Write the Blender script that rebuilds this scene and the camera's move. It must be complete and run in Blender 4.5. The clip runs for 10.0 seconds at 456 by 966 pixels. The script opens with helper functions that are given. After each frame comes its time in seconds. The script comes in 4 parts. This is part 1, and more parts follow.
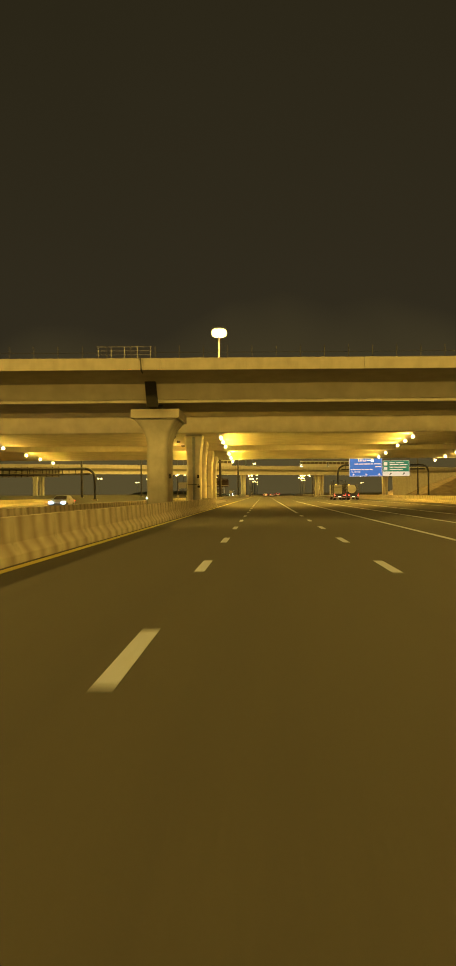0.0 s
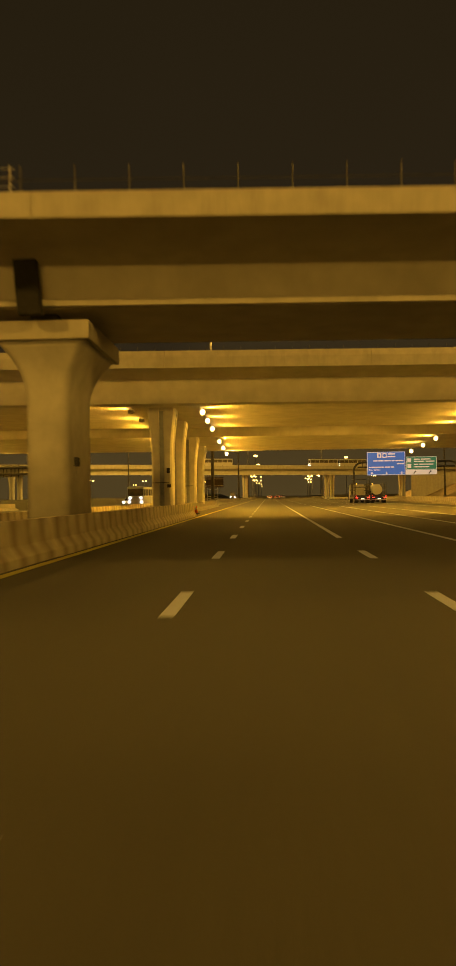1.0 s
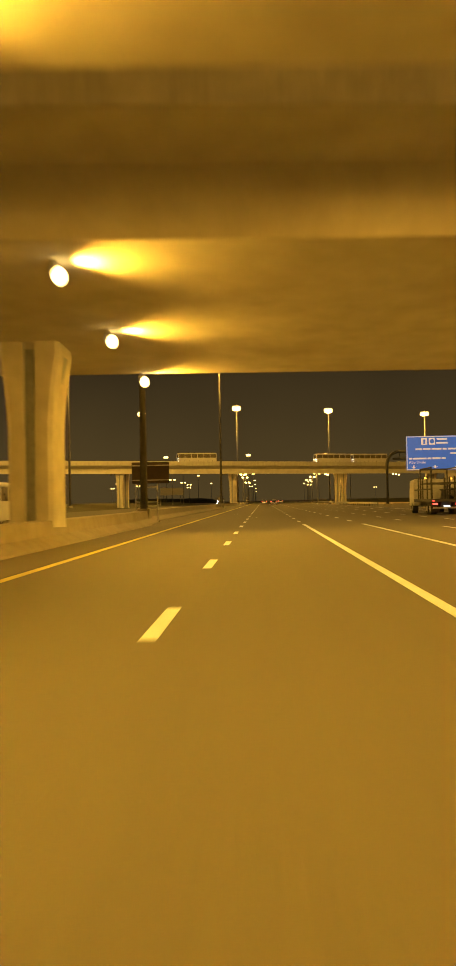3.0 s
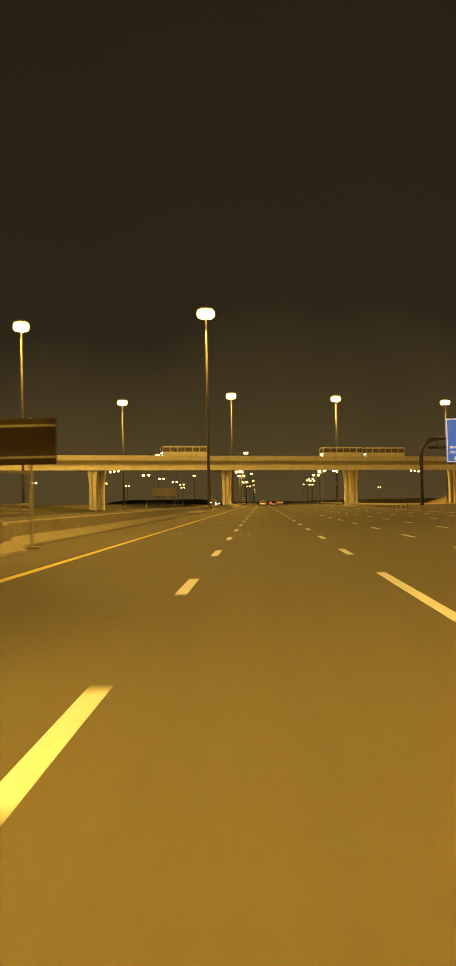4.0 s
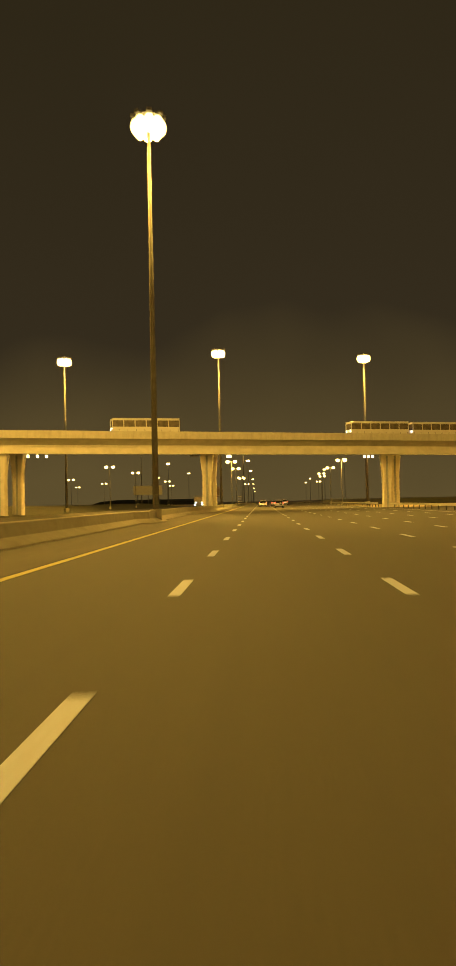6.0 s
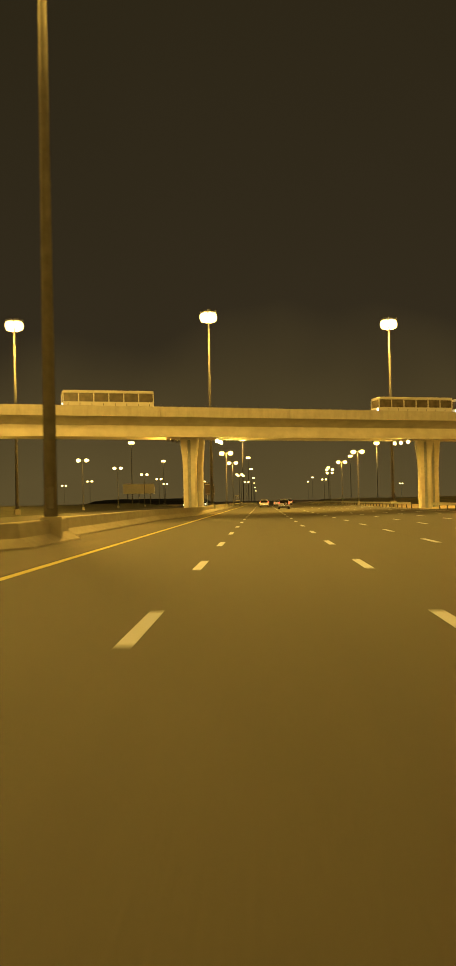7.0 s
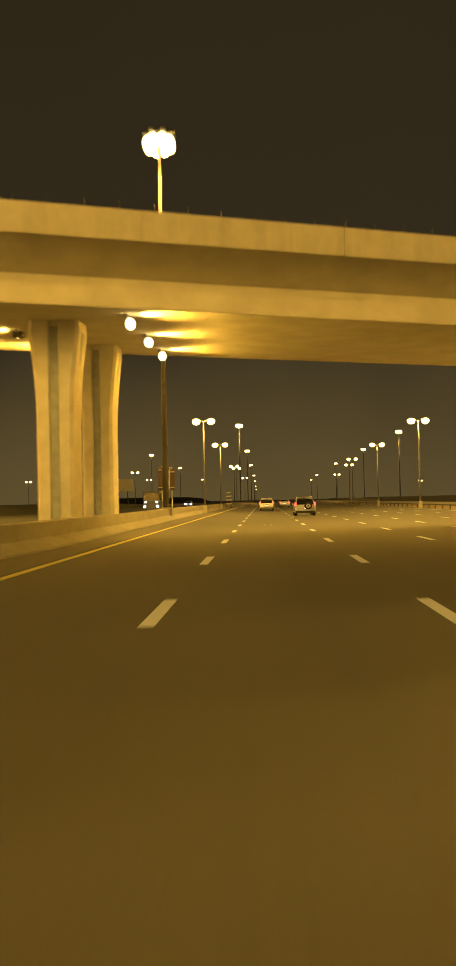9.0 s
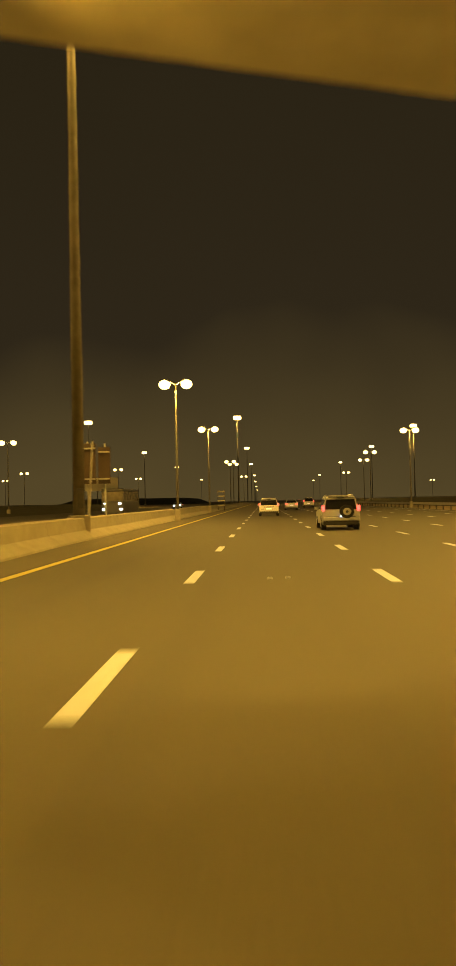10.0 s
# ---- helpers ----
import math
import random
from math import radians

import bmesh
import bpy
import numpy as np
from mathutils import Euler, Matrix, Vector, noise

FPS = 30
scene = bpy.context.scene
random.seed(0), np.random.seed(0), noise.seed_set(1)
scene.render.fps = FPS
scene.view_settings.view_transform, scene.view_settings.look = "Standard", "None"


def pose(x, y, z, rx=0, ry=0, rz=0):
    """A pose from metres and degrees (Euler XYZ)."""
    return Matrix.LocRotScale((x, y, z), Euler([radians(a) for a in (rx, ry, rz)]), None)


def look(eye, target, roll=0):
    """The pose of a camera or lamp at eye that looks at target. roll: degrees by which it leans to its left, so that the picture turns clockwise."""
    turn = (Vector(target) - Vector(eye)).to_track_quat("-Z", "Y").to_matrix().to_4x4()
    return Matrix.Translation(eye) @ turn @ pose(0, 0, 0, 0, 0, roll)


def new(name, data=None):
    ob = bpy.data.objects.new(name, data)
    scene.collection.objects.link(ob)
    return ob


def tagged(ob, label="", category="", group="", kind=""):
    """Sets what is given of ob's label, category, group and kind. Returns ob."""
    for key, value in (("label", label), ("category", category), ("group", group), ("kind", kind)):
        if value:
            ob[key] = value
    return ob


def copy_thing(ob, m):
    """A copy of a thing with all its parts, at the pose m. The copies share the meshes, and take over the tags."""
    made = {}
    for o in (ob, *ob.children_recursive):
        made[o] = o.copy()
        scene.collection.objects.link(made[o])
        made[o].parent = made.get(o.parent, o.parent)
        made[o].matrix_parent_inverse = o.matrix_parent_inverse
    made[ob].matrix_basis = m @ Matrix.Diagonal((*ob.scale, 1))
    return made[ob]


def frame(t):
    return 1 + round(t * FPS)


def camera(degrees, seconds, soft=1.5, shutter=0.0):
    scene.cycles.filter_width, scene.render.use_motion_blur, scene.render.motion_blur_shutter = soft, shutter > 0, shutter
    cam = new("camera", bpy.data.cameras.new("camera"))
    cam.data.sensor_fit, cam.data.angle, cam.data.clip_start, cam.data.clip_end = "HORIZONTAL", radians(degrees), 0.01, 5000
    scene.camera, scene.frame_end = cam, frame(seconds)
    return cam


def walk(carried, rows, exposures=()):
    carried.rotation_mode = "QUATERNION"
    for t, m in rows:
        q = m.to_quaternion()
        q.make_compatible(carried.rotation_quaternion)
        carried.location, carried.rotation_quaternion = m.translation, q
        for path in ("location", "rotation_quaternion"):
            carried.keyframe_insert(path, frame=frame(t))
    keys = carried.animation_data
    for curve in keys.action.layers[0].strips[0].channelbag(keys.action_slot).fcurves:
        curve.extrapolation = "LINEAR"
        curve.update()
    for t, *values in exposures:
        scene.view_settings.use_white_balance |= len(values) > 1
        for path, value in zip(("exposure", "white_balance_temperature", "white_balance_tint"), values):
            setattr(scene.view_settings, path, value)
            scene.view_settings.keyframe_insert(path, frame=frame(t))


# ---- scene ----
# ---------- camera and its way ----------
cam = camera(31.0, 10.0, shutter=0.35)
EYE = 1.46
# seconds, x, y, yaw, pitch, roll
PATH = [
    (0.0, -0.595, 0.000, 2.50, 0.756, 0.49),
    (0.5, -0.560, 16.550, 2.63, 0.955, 0.85),
    (1.0, -0.559, 33.096, 2.81, 0.931, 0.86),
    (1.5, -0.596, 49.632, 2.68, 0.920, 0.90),
    (2.0, -0.631, 66.148, 2.76, 0.902, 0.85),
    (2.5, -0.613, 82.615, 2.57, 1.110, 0.95),
    (4.0, -0.512, 131.504, 2.33, 1.325, 1.10),
    (4.5, -0.486, 147.736, 2.31, 1.342, 1.20),
    (5.0, -0.444, 163.976, 2.37, 1.366, 1.25),
    (5.5, -0.435, 180.169, 2.32, 1.341, 1.25),
    (7.0, -0.375, 228.487, 2.41, 1.270, 1.25),
    (7.5, -0.385, 244.540, 2.34, 1.310, 1.30),
    (8.0, -0.380, 260.434, 2.50, 1.163, 1.25),
    (8.5, -0.401, 276.5, 2.40, 1.159, 1.20),
    (9.0, -0.418, 291.841, 2.48, 1.213, 1.20),
    (9.5, -0.460, 307.682, 2.40, 1.249, 1.20),
    (10.0, -0.440, 323.627, 2.54, 1.262, 1.20),
]
walk(cam, [(t, pose(x, y, EYE, 90 + p, r, w)) for t, x, y, w, p, r in PATH],
     exposures=[(0.0, 0.75, 6150, 4), (0.5, 0.3, 6800, 12), (1.0, 0.2, 7700, 18), (1.5, 0.65, 7900, 19), (2.0, 0.0, 7900, 20), (2.5, 0.12, 7700, 21),
                (4.0, 0.45, 6800, 14), (5.0, 0.7, 6800, 13), (5.5, 0.85, 6800, 13), (7.0, 0.8, 6600, 10), (8.0, 0.75, 6700, 11), (9.0, 0.8, 6800, 13), (9.5, 0.44, 6950, 15), (10.0, 0.5, 6900, 13)])

# ---------- night sky with the towns' glow ----------
SODIUM = (1.0, 0.575, 0.088)
FLOOD_TINT = (1.0, 0.515, 0.05)
world = bpy.data.worlds.new("night_sky")
scene.world = world
world.use_nodes = True
wn = world.node_tree.nodes
wl = world.node_tree.links
wn.clear()
w_out = wn.new("ShaderNodeOutputWorld")
w_bg = wn.new("ShaderNodeBackground")
w_ramp = wn.new("ShaderNodeValToRGB")
w_sep = wn.new("ShaderNodeSeparateXYZ")
w_tc = wn.new("ShaderNodeTexCoord")
w_noise = wn.new("ShaderNodeTexNoise")
w_noise.inputs["Scale"].default_value = 2.2
w_noise.inputs["Detail"].default_value = 3
w_mul = wn.new("ShaderNodeMath")
w_mul.operation = "MULTIPLY_ADD"
w_mul.inputs[1].default_value = 0.35
wl.new(w_tc.outputs["Generated"], w_sep.inputs[0])
wl.new(w_tc.outputs["Generated"], w_noise.inputs["Vector"])
wl.new(w_noise.outputs["Fac"], w_mul.inputs[0])
wl.new(w_sep.outputs["Z"], w_mul.inputs[2])
wl.new(w_mul.outputs[0], w_ramp.inputs[0])
wl.new(w_ramp.outputs[0], w_bg.inputs["Color"])
wl.new(w_bg.outputs[0], w_out.inputs["Surface"])
w_ramp.color_ramp.elements[0].position = 0.16
w_ramp.color_ramp.elements[0].color = (0.085, 0.0615, 0.022, 1)
w_ramp.color_ramp.elements[1].position = 0.75
w_ramp.color_ramp.elements[1].color = (0.0215, 0.0163, 0.0074, 1)
mid = w_ramp.color_ramp.elements.new(0.36)
mid.color = (0.0272, 0.0203, 0.0102, 1)
w_bg.inputs["Strength"].default_value = 0.7

MAST_POWER = 37000.0
FLOOD_POWER = 6100.0


def lamp_point(name, x, y, z, watts, radius=0.6):
    d = bpy.data.lights.new(name, "POINT")
    d.energy, d.color, d.shadow_soft_size = watts, SODIUM, radius
    ob = new(name, d)
    ob.location = (x, y, z)
    return ob


def lamp_spot(name, eye, target, watts, degrees=150, tint=FLOOD_TINT):
    d = bpy.data.lights.new(name, "SPOT")
    d.energy, d.color, d.shadow_soft_size = watts, tint, 0.12
    d.spot_size, d.spot_blend = radians(degrees), 0.85
    ob = new(name, d)
    ob.matrix_world = look(eye, target)
    return ob


# ---------- materials ----------
def material(name, colour, rough=0.8, metal=0.0, spread=0.15, grain=8.0, stains=0.0, stain_scale=(0.5, 0.5, 0.5),
             stain_colour=(0.1, 0.09, 0.08), bump=0.0, bump_scale=60.0, emit=None, power=0.0):
    m = bpy.data.materials.new(name)
    m.use_nodes = True
    nt = m.node_tree
    b = nt.nodes["Principled BSDF"]
    b.inputs["Roughness"].default_value = rough
    b.inputs["Metallic"].default_value = metal
    tc = nt.nodes.new("ShaderNodeTexCoord")
    n1 = nt.nodes.new("ShaderNodeTexNoise")
    n1.inputs["Scale"].default_value = grain
    n1.inputs["Detail"].default_value = 5
    nt.links.new(tc.outputs["Object"], n1.inputs["Vector"])
    ramp = nt.nodes.new("ShaderNodeValToRGB")
    lo = [max(0.0, c * (1 - spread)) for c in colour]
    hi = [min(1.0, c * (1 + spread)) for c in colour]
    ramp.color_ramp.elements[0].color = (*lo, 1)
    ramp.color_ramp.elements[1].color = (*hi, 1)
    ramp.color_ramp.elements[0].position, ramp.color_ramp.elements[1].position = 0.3, 0.7
    nt.links.new(n1.outputs["Fac"], ramp.inputs[0])
    out = ramp.outputs[0]
    if stains:
        mp = nt.nodes.new("ShaderNodeMapping")
        mp.inputs["Scale"].default_value = stain_scale
        nt.links.new(tc.outputs["Object"], mp.inputs[0])
        n2 = nt.nodes.new("ShaderNodeTexNoise")
        n2.inputs["Scale"].default_value = 1.0
        n2.inputs["Detail"].default_value = 6
        n2.inputs["Roughness"].default_value = 0.65
        nt.links.new(mp.outputs[0], n2.inputs["Vector"])
        r2 = nt.nodes.new("ShaderNodeValToRGB")
        r2.color_ramp.elements[0].position, r2.color_ramp.elements[1].position = 0.48, 0.68
        r2.color_ramp.elements[1].color = (stains, stains, stains, 1)
        nt.links.new(n2.outputs["Fac"], r2.inputs[0])
        mix = nt.nodes.new("ShaderNodeMixRGB")
        mix.inputs[2].default_value = (*stain_colour, 1)
        nt.links.new(r2.outputs[0], mix.inputs[0])
        nt.links.new(out, mix.inputs[1])
        out = mix.outputs[0]
    nt.links.new(out, b.inputs["Base Color"])
    if bump:
        n3 = nt.nodes.new("ShaderNodeTexNoise")
        n3.inputs["Scale"].default_value = bump_scale
        n3.inputs["Detail"].default_value = 3
        nt.links.new(tc.outputs["Object"], n3.inputs["Vector"])
        bp = nt.nodes.new("ShaderNodeBump")
        bp.inputs["Strength"].default_value = bump
        bp.inputs["Distance"].default_value = 0.02
        nt.links.new(n3.outputs["Fac"], bp.inputs["Height"])
        nt.links.new(bp.outputs[0], b.inputs["Normal"])
    if emit:
        b.inputs["Emission Color"].default_value = (*emit, 1)
        b.inputs["Emission Strength"].default_value = power
    return m


def glass_dark(name):
    m = bpy.data.materials.new(name)
    m.use_nodes = True
    b = m.node_tree.nodes["Principled BSDF"]
    b.inputs["Base Color"].default_value = (0.012, 0.012, 0.013, 1)
    b.inputs["Roughness"].default_value = 0.08
    b.inputs["Specular IOR Level"].default_value = 0.6
    return m


ASPHALT = material("asphalt", (0.056, 0.053, 0.045), 0.78, spread=0.22, grain=30, stains=0.85, stain_scale=(1.1, 0.025, 1),
                   stain_colour=(0.047, 0.045, 0.042), bump=0.35, bump_scale=90)
SHOULDER = material("worn_asphalt", (0.08, 0.072, 0.058), 0.85, spread=0.25, grain=12, stains=0.5, stain_scale=(0.6, 0.08, 1),
                    stain_colour=(0.125, 0.107, 0.08), bump=0.3)
PAINT_WHITE = material("road_paint_white", (0.43, 0.48, 0.64), 0.6, spread=0.12, grain=20, stains=0.35, stain_scale=(5, 1.5, 1),
                       stain_colour=(0.3, 0.29, 0.27))
PAINT_YELLOW = material("road_paint_yellow", (0.46, 0.41, 0.08), 0.6, spread=0.12, grain=20, stains=0.3, stain_scale=(5, 1, 1),
                        stain_colour=(0.35, 0.25, 0.06))
SAND = material("sand", (0.3, 0.24, 0.16), 0.95, spread=0.25, grain=0.4, stains=0.5, stain_scale=(0.03, 0.03, 1), stain_colour=(0.16, 0.13, 0.09),
                bump=0.5, bump_scale=4)
CONCRETE = material("concrete", (0.5, 0.485, 0.44), 0.85, spread=0.12, grain=1.2, stains=0.45, stain_scale=(0.35, 0.35, 0.12),
                    stain_colour=(0.27, 0.255, 0.22), bump=0.15, bump_scale=25)
PARAPET = material("parapet_concrete", (0.43, 0.41, 0.355), 0.85, spread=0.1, grain=1.5, stains=0.5, stain_scale=(1.2, 1.2, 0.15),
                   stain_colour=(0.3, 0.28, 0.24), bump=0.15, bump_scale=25)
WEB = material("girder_concrete", (0.53, 0.505, 0.44), 0.88, spread=0.12, grain=0.8, stains=0.5, stain_scale=(0.3, 0.3, 0.2),
               stain_colour=(0.43, 0.405, 0.35))
BARRIER = material("barrier_concrete", (0.42, 0.38, 0.3), 0.9, spread=0.15, grain=3, stains=0.6, stain_scale=(1.2, 1.1, 0.22),
                   stain_colour=(0.14, 0.1, 0.07), bump=0.2)


def streaked(m, pitch, strength, colour):
    """Dirt that has run down at an even pitch along y, broken up by noise, laid over the material's own colour."""
    nt = m.node_tree
    b = nt.nodes["Principled BSDF"]
    old = b.inputs["Base Color"].links[0].from_socket
    tc = nt.nodes.new("ShaderNodeTexCoord")
    wave = nt.nodes.new("ShaderNodeTexWave")
    wave.bands_direction = "Y"
    wave.inputs["Scale"].default_value = 0.314 / pitch
    wave.inputs["Distortion"].default_value = 2.4
    wave.inputs["Detail"].default_value = 3
    wave.inputs["Detail Scale"].default_value = 1.4
    nt.links.new(tc.outputs["Object"], wave.inputs["Vector"])
    ramp = nt.nodes.new("ShaderNodeValToRGB")
    ramp.color_ramp.elements[0].position, ramp.color_ramp.elements[1].position = 0.42, 0.9
    ramp.color_ramp.elements[1].color = (strength, strength, strength, 1)
    nt.links.new(wave.outputs["Fac"], ramp.inputs[0])
    mix = nt.nodes.new("ShaderNodeMixRGB")
    mix.inputs[2].default_value = (*colour, 1)
    nt.links.new(ramp.outputs[0], mix.inputs[0])
    nt.links.new(old, mix.inputs[1])
    nt.links.new(mix.outputs[0], b.inputs["Base Color"])


streaked(BARRIER, 1.2, 0.5, (0.09, 0.06, 0.035))
WALL = material("median_wall_concrete", (0.25, 0.23, 0.185), 0.88, spread=0.1, grain=2, stains=0.45, stain_scale=(0.8, 0.3, 0.6),
                stain_colour=(0.17, 0.15, 0.12), bump=0.15)
GROOVE = material("groove_blue_grey", (0.27, 0.295, 0.32), 0.8, spread=0.15, grain=3)
STEEL = material("galvanised_steel", (0.42, 0.42, 0.41), 0.5, 0.7, spread=0.12, grain=6)
POLE = material("weathered_pole", (0.11, 0.106, 0.096), 1.0, 0.0, spread=0.15, grain=3)
POLE.node_tree.nodes["Principled BSDF"].inputs["Specular IOR Level"].default_value = 0.08
DARK_STEEL = material("dark_steel", (0.06, 0.06, 0.06), 0.6, 0.4, spread=0.15, grain=6)
RUBBER = material("rubber", (0.02, 0.02, 0.02), 0.85, spread=0.2, grain=12)
BLACK = material("black_plastic", (0.018, 0.018, 0.018), 0.5, spread=0.2, grain=10)
TARP = material("black_sheet", (0.016, 0.015, 0.014), 0.9, spread=0.3, grain=5)
GLASS = glass_dark("tinted_glass")
COACH_GLASS = material("hazy_coach_glass", (0.11, 0.095, 0.07), 0.25, spread=0.35, grain=1.5)
CAR_WHITE = material("white_car_paint", (0.36, 0.38, 0.42), 0.28, 0.25, spread=0.04, grain=2)
CAR_SILVER = material("silver_car_paint", (0.4, 0.4, 0.39), 0.32, 0.25, spread=0.05, grain=2)
CAR_DARK = material("dark_car_paint", (0.05, 0.05, 0.055), 0.3, 0.2, spread=0.1, grain=2)
CHROME = material("chrome", (0.75, 0.75, 0.75), 0.15, 1.0, spread=0.03, grain=4)
RED_LENS = material("lit_tail_lamp", (0.5, 0.02, 0.02), 0.3, spread=0.05, emit=(1.0, 0.07, 0.05), power=3.0)
WHITE_LENS = material("lit_head_lamp", (0.9, 0.9, 0.9), 0.2, spread=0.02, emit=(0.6, 0.8, 1.0), power=16.0)
# plate face glows in place of the small lamp's light on it
PLATE_GLOW = material("plate_glow", (0.9, 0.9, 0.9), 0.2, spread=0.02, emit=(0.55, 0.75, 1.0), power=1.6)
AMBER_LENS = material("amber_lamp", (0.9, 0.5, 0.1), 0.3, spread=0.02, emit=(1.0, 0.42, 0.05), power=4.0)
SODIUM_LENS = material("lit_sodium_lamp", (0.9, 0.8, 0.6), 0.3, spread=0.02, emit=(1.0, 0.72, 0.22), power=3.6)
FLOOD_LENS = material("lit_floodlight_lens", (0.9, 0.8, 0.6), 0.3, spread=0.02, emit=(1.0, 0.74, 0.26), power=6.5)
# no lamps in these faces: emission stands in for headlight thrown back
SIGN_BLUE = material("blue_retroglow_face", (0.02, 0.13, 0.52), 0.4, spread=0.06, grain=1, emit=(0.012, 0.12, 0.55), power=0.5)
SIGN_GREEN = material("green_retroglow_face", (0.02, 0.22, 0.16), 0.4, spread=0.06, grain=1, emit=(0.015, 0.2, 0.13), power=0.3)
SIGN_WHITE = material("white_retroglow_face", (0.8, 0.8, 0.78), 0.4, spread=0.04, grain=1, emit=(0.7, 0.75, 0.8), power=0.3)
SIGN_BACK = material("brown_sign_back", (0.06, 0.04, 0.03), 0.7, spread=0.15, grain=2)
ORANGE = material("orange_plastic", (0.42, 0.085, 0.022), 0.6, spread=0.1, grain=4)
BUS_WHITE = material("white_coach_paint", (0.52, 0.51, 0.48), 0.35, spread=0.06, grain=1)
HULL = material("scrub", (0.032, 0.032, 0.018), 0.95, spread=0.4, grain=0.5, bump=0.6, bump_scale=2)


# ---------- mesh helpers ----------
def empty(name, x=0, y=0, z=0, turn=0):
    ob = new(name)
    ob.empty_display_size = 0.2
    ob.matrix_world = pose(x, y, z, 0, 0, turn)
    return ob


def part(name, bm, mat, parent=None, label="", smooth=False):
    bmesh.ops.recalc_face_normals(bm, faces=bm.faces[:])
    me = bpy.data.meshes.new(name)
    bm.to_mesh(me)
    bm.free()
    me.materials.append(mat)
    if smooth:
        for f in me.polygons:
            f.use_smooth = len(f.vertices) <= 4
    ob = new(name, me)
    if parent is not None:
        ob.parent = parent
    if label:
        tagged(ob, label)
    return ob


def share(ob, name, parent, m):
    """Another object on the same mesh, as a piece of parent."""
    o = new(name, ob.data)
    o.parent = parent
    o.matrix_basis = m
    return o


def box(x0, x1, y0, y1, z0, z1, bevel=0.0, bm=None):
    own = bm is None
    bm = bmesh.new() if own else bm
    r = bmesh.ops.create_cube(bm, size=1.0)
    vs = r["verts"]
    for v in vs:
        v.co = ((x0 + x1) / 2 + v.co.x * (x1 - x0), (y0 + y1) / 2 + v.co.y * (y1 - y0), (z0 + z1) / 2 + v.co.z * (z1 - z0))
    if bevel:
        es = list({e for v in vs for e in v.link_edges})
        bmesh.ops.bevel(bm, geom=es, offset=bevel, segments=2, affect="EDGES", profile=0.6)
    return bm


def tube(p0, p1, r0, r1=None, sides=12, bm=None):
    bm = bmesh.new() if bm is None else bm
    r1 = r0 if r1 is None else r1
    a, b = Vector(p0), Vector(p1)
    q = (b - a).to_track_quat("Z", "Y")
    rings = []
    for c, r in ((a, r0), (b, r1)):
        rings.append([bm.verts.new(c + q @ Vector((math.cos(k * math.tau / sides) * r, math.sin(k * math.tau / sides) * r, 0))) for k in range(sides)])
    for k in range(sides):
        bm.faces.new((rings[0][k], rings[0][(k + 1) % sides], rings[1][(k + 1) % sides], rings[1][k]))
    bm.faces.new(rings[0][::-1])
    bm.faces.new(rings[1])
    return bm


def sweep(points, radius, sides=10):
    bm = bmesh.new()
    pts = [Vector(p) for p in points]
    rings = []
    for i, p in enumerate(pts):
        d = (pts[min(i + 1, len(pts) - 1)] - pts[max(i - 1, 0)]).normalized()
        q = d.to_track_quat("Z", "Y")
        rings.append([bm.verts.new(p + q @ Vector((math.cos(k * math.tau / sides) * radius, math.sin(k * math.tau / sides) * radius, 0))) for k in range(sides)])
    for a, b in zip(rings, rings[1:]):
        for k in range(sides):
            bm.faces.new((a[k], a[(k + 1) % sides], b[(k + 1) % sides], b[k]))
    bm.faces.new(rings[0][::-1])
    bm.faces.new(rings[-1])
    return bm


def prism(outline, lo, hi, axis="x", bm=None, bevel=0.0):
    """An outline in two axes, drawn out along the third."""
    bm = bmesh.new() if bm is None else bm
    put = {"x": lambda u, v, w: (w, u, v), "y": lambda u, v, w: (u, w, v), "z": lambda u, v, w: (u, v, w)}[axis]
    a = [bm.verts.new(put(u, v, lo)) for u, v in outline]
    b = [bm.verts.new(put(u, v, hi)) for u, v in outline]
    n = len(outline)
    fs = [bm.faces.new((a[k], a[(k + 1) % n], b[(k + 1) % n], b[k])) for k in range(n)]
    fs += [bm.faces.new(a[::-1]), bm.faces.new(b)]
    if bevel:
        bmesh.ops.bevel(bm, geom=list({e for f in fs for e in f.edges}), offset=bevel, segments=2, affect="EDGES", profile=0.6)
    return bm


# ---------- ground and carriageways ----------
bm = bmesh.new()
bmesh.ops.create_grid(bm, x_segments=60, y_segments=90, size=1.0)
for v in bm.verts:
    v.co = (v.co.x * 2500, 1200 + v.co.y * 2600, -0.12)
tagged(part("ground", bm, SAND), "flat sandy desert ground beside the motorway", "ground", kind="structure")

ROAD_R = 19.6
road = tagged(part("road", box(-9.6, ROAD_R, -60, 2600, -0.5, 0.0), ASPHALT), "dark worn asphalt motorway carriageway with painted lanes", "road", kind="structure")
tagged(part("opposite_road", box(-34.0, -14.0, -60, 1500, -0.5, -0.004), ASPHALT), "asphalt carriageway for the oncoming traffic beyond the median", "road", kind="structure")
tagged(part("exit_road", box(ROAD_R - 0.02, 49.0, -60, 330, -0.5, -0.006), ASPHALT), "asphalt exit road beside the main carriageway", "road", kind="structure")
tagged(part("median_ground", box(-14.1, -9.5, -60, 1500, -0.4, 0.05), SHOULDER), "dusty paved median strip behind the wall", "median", kind="structure")
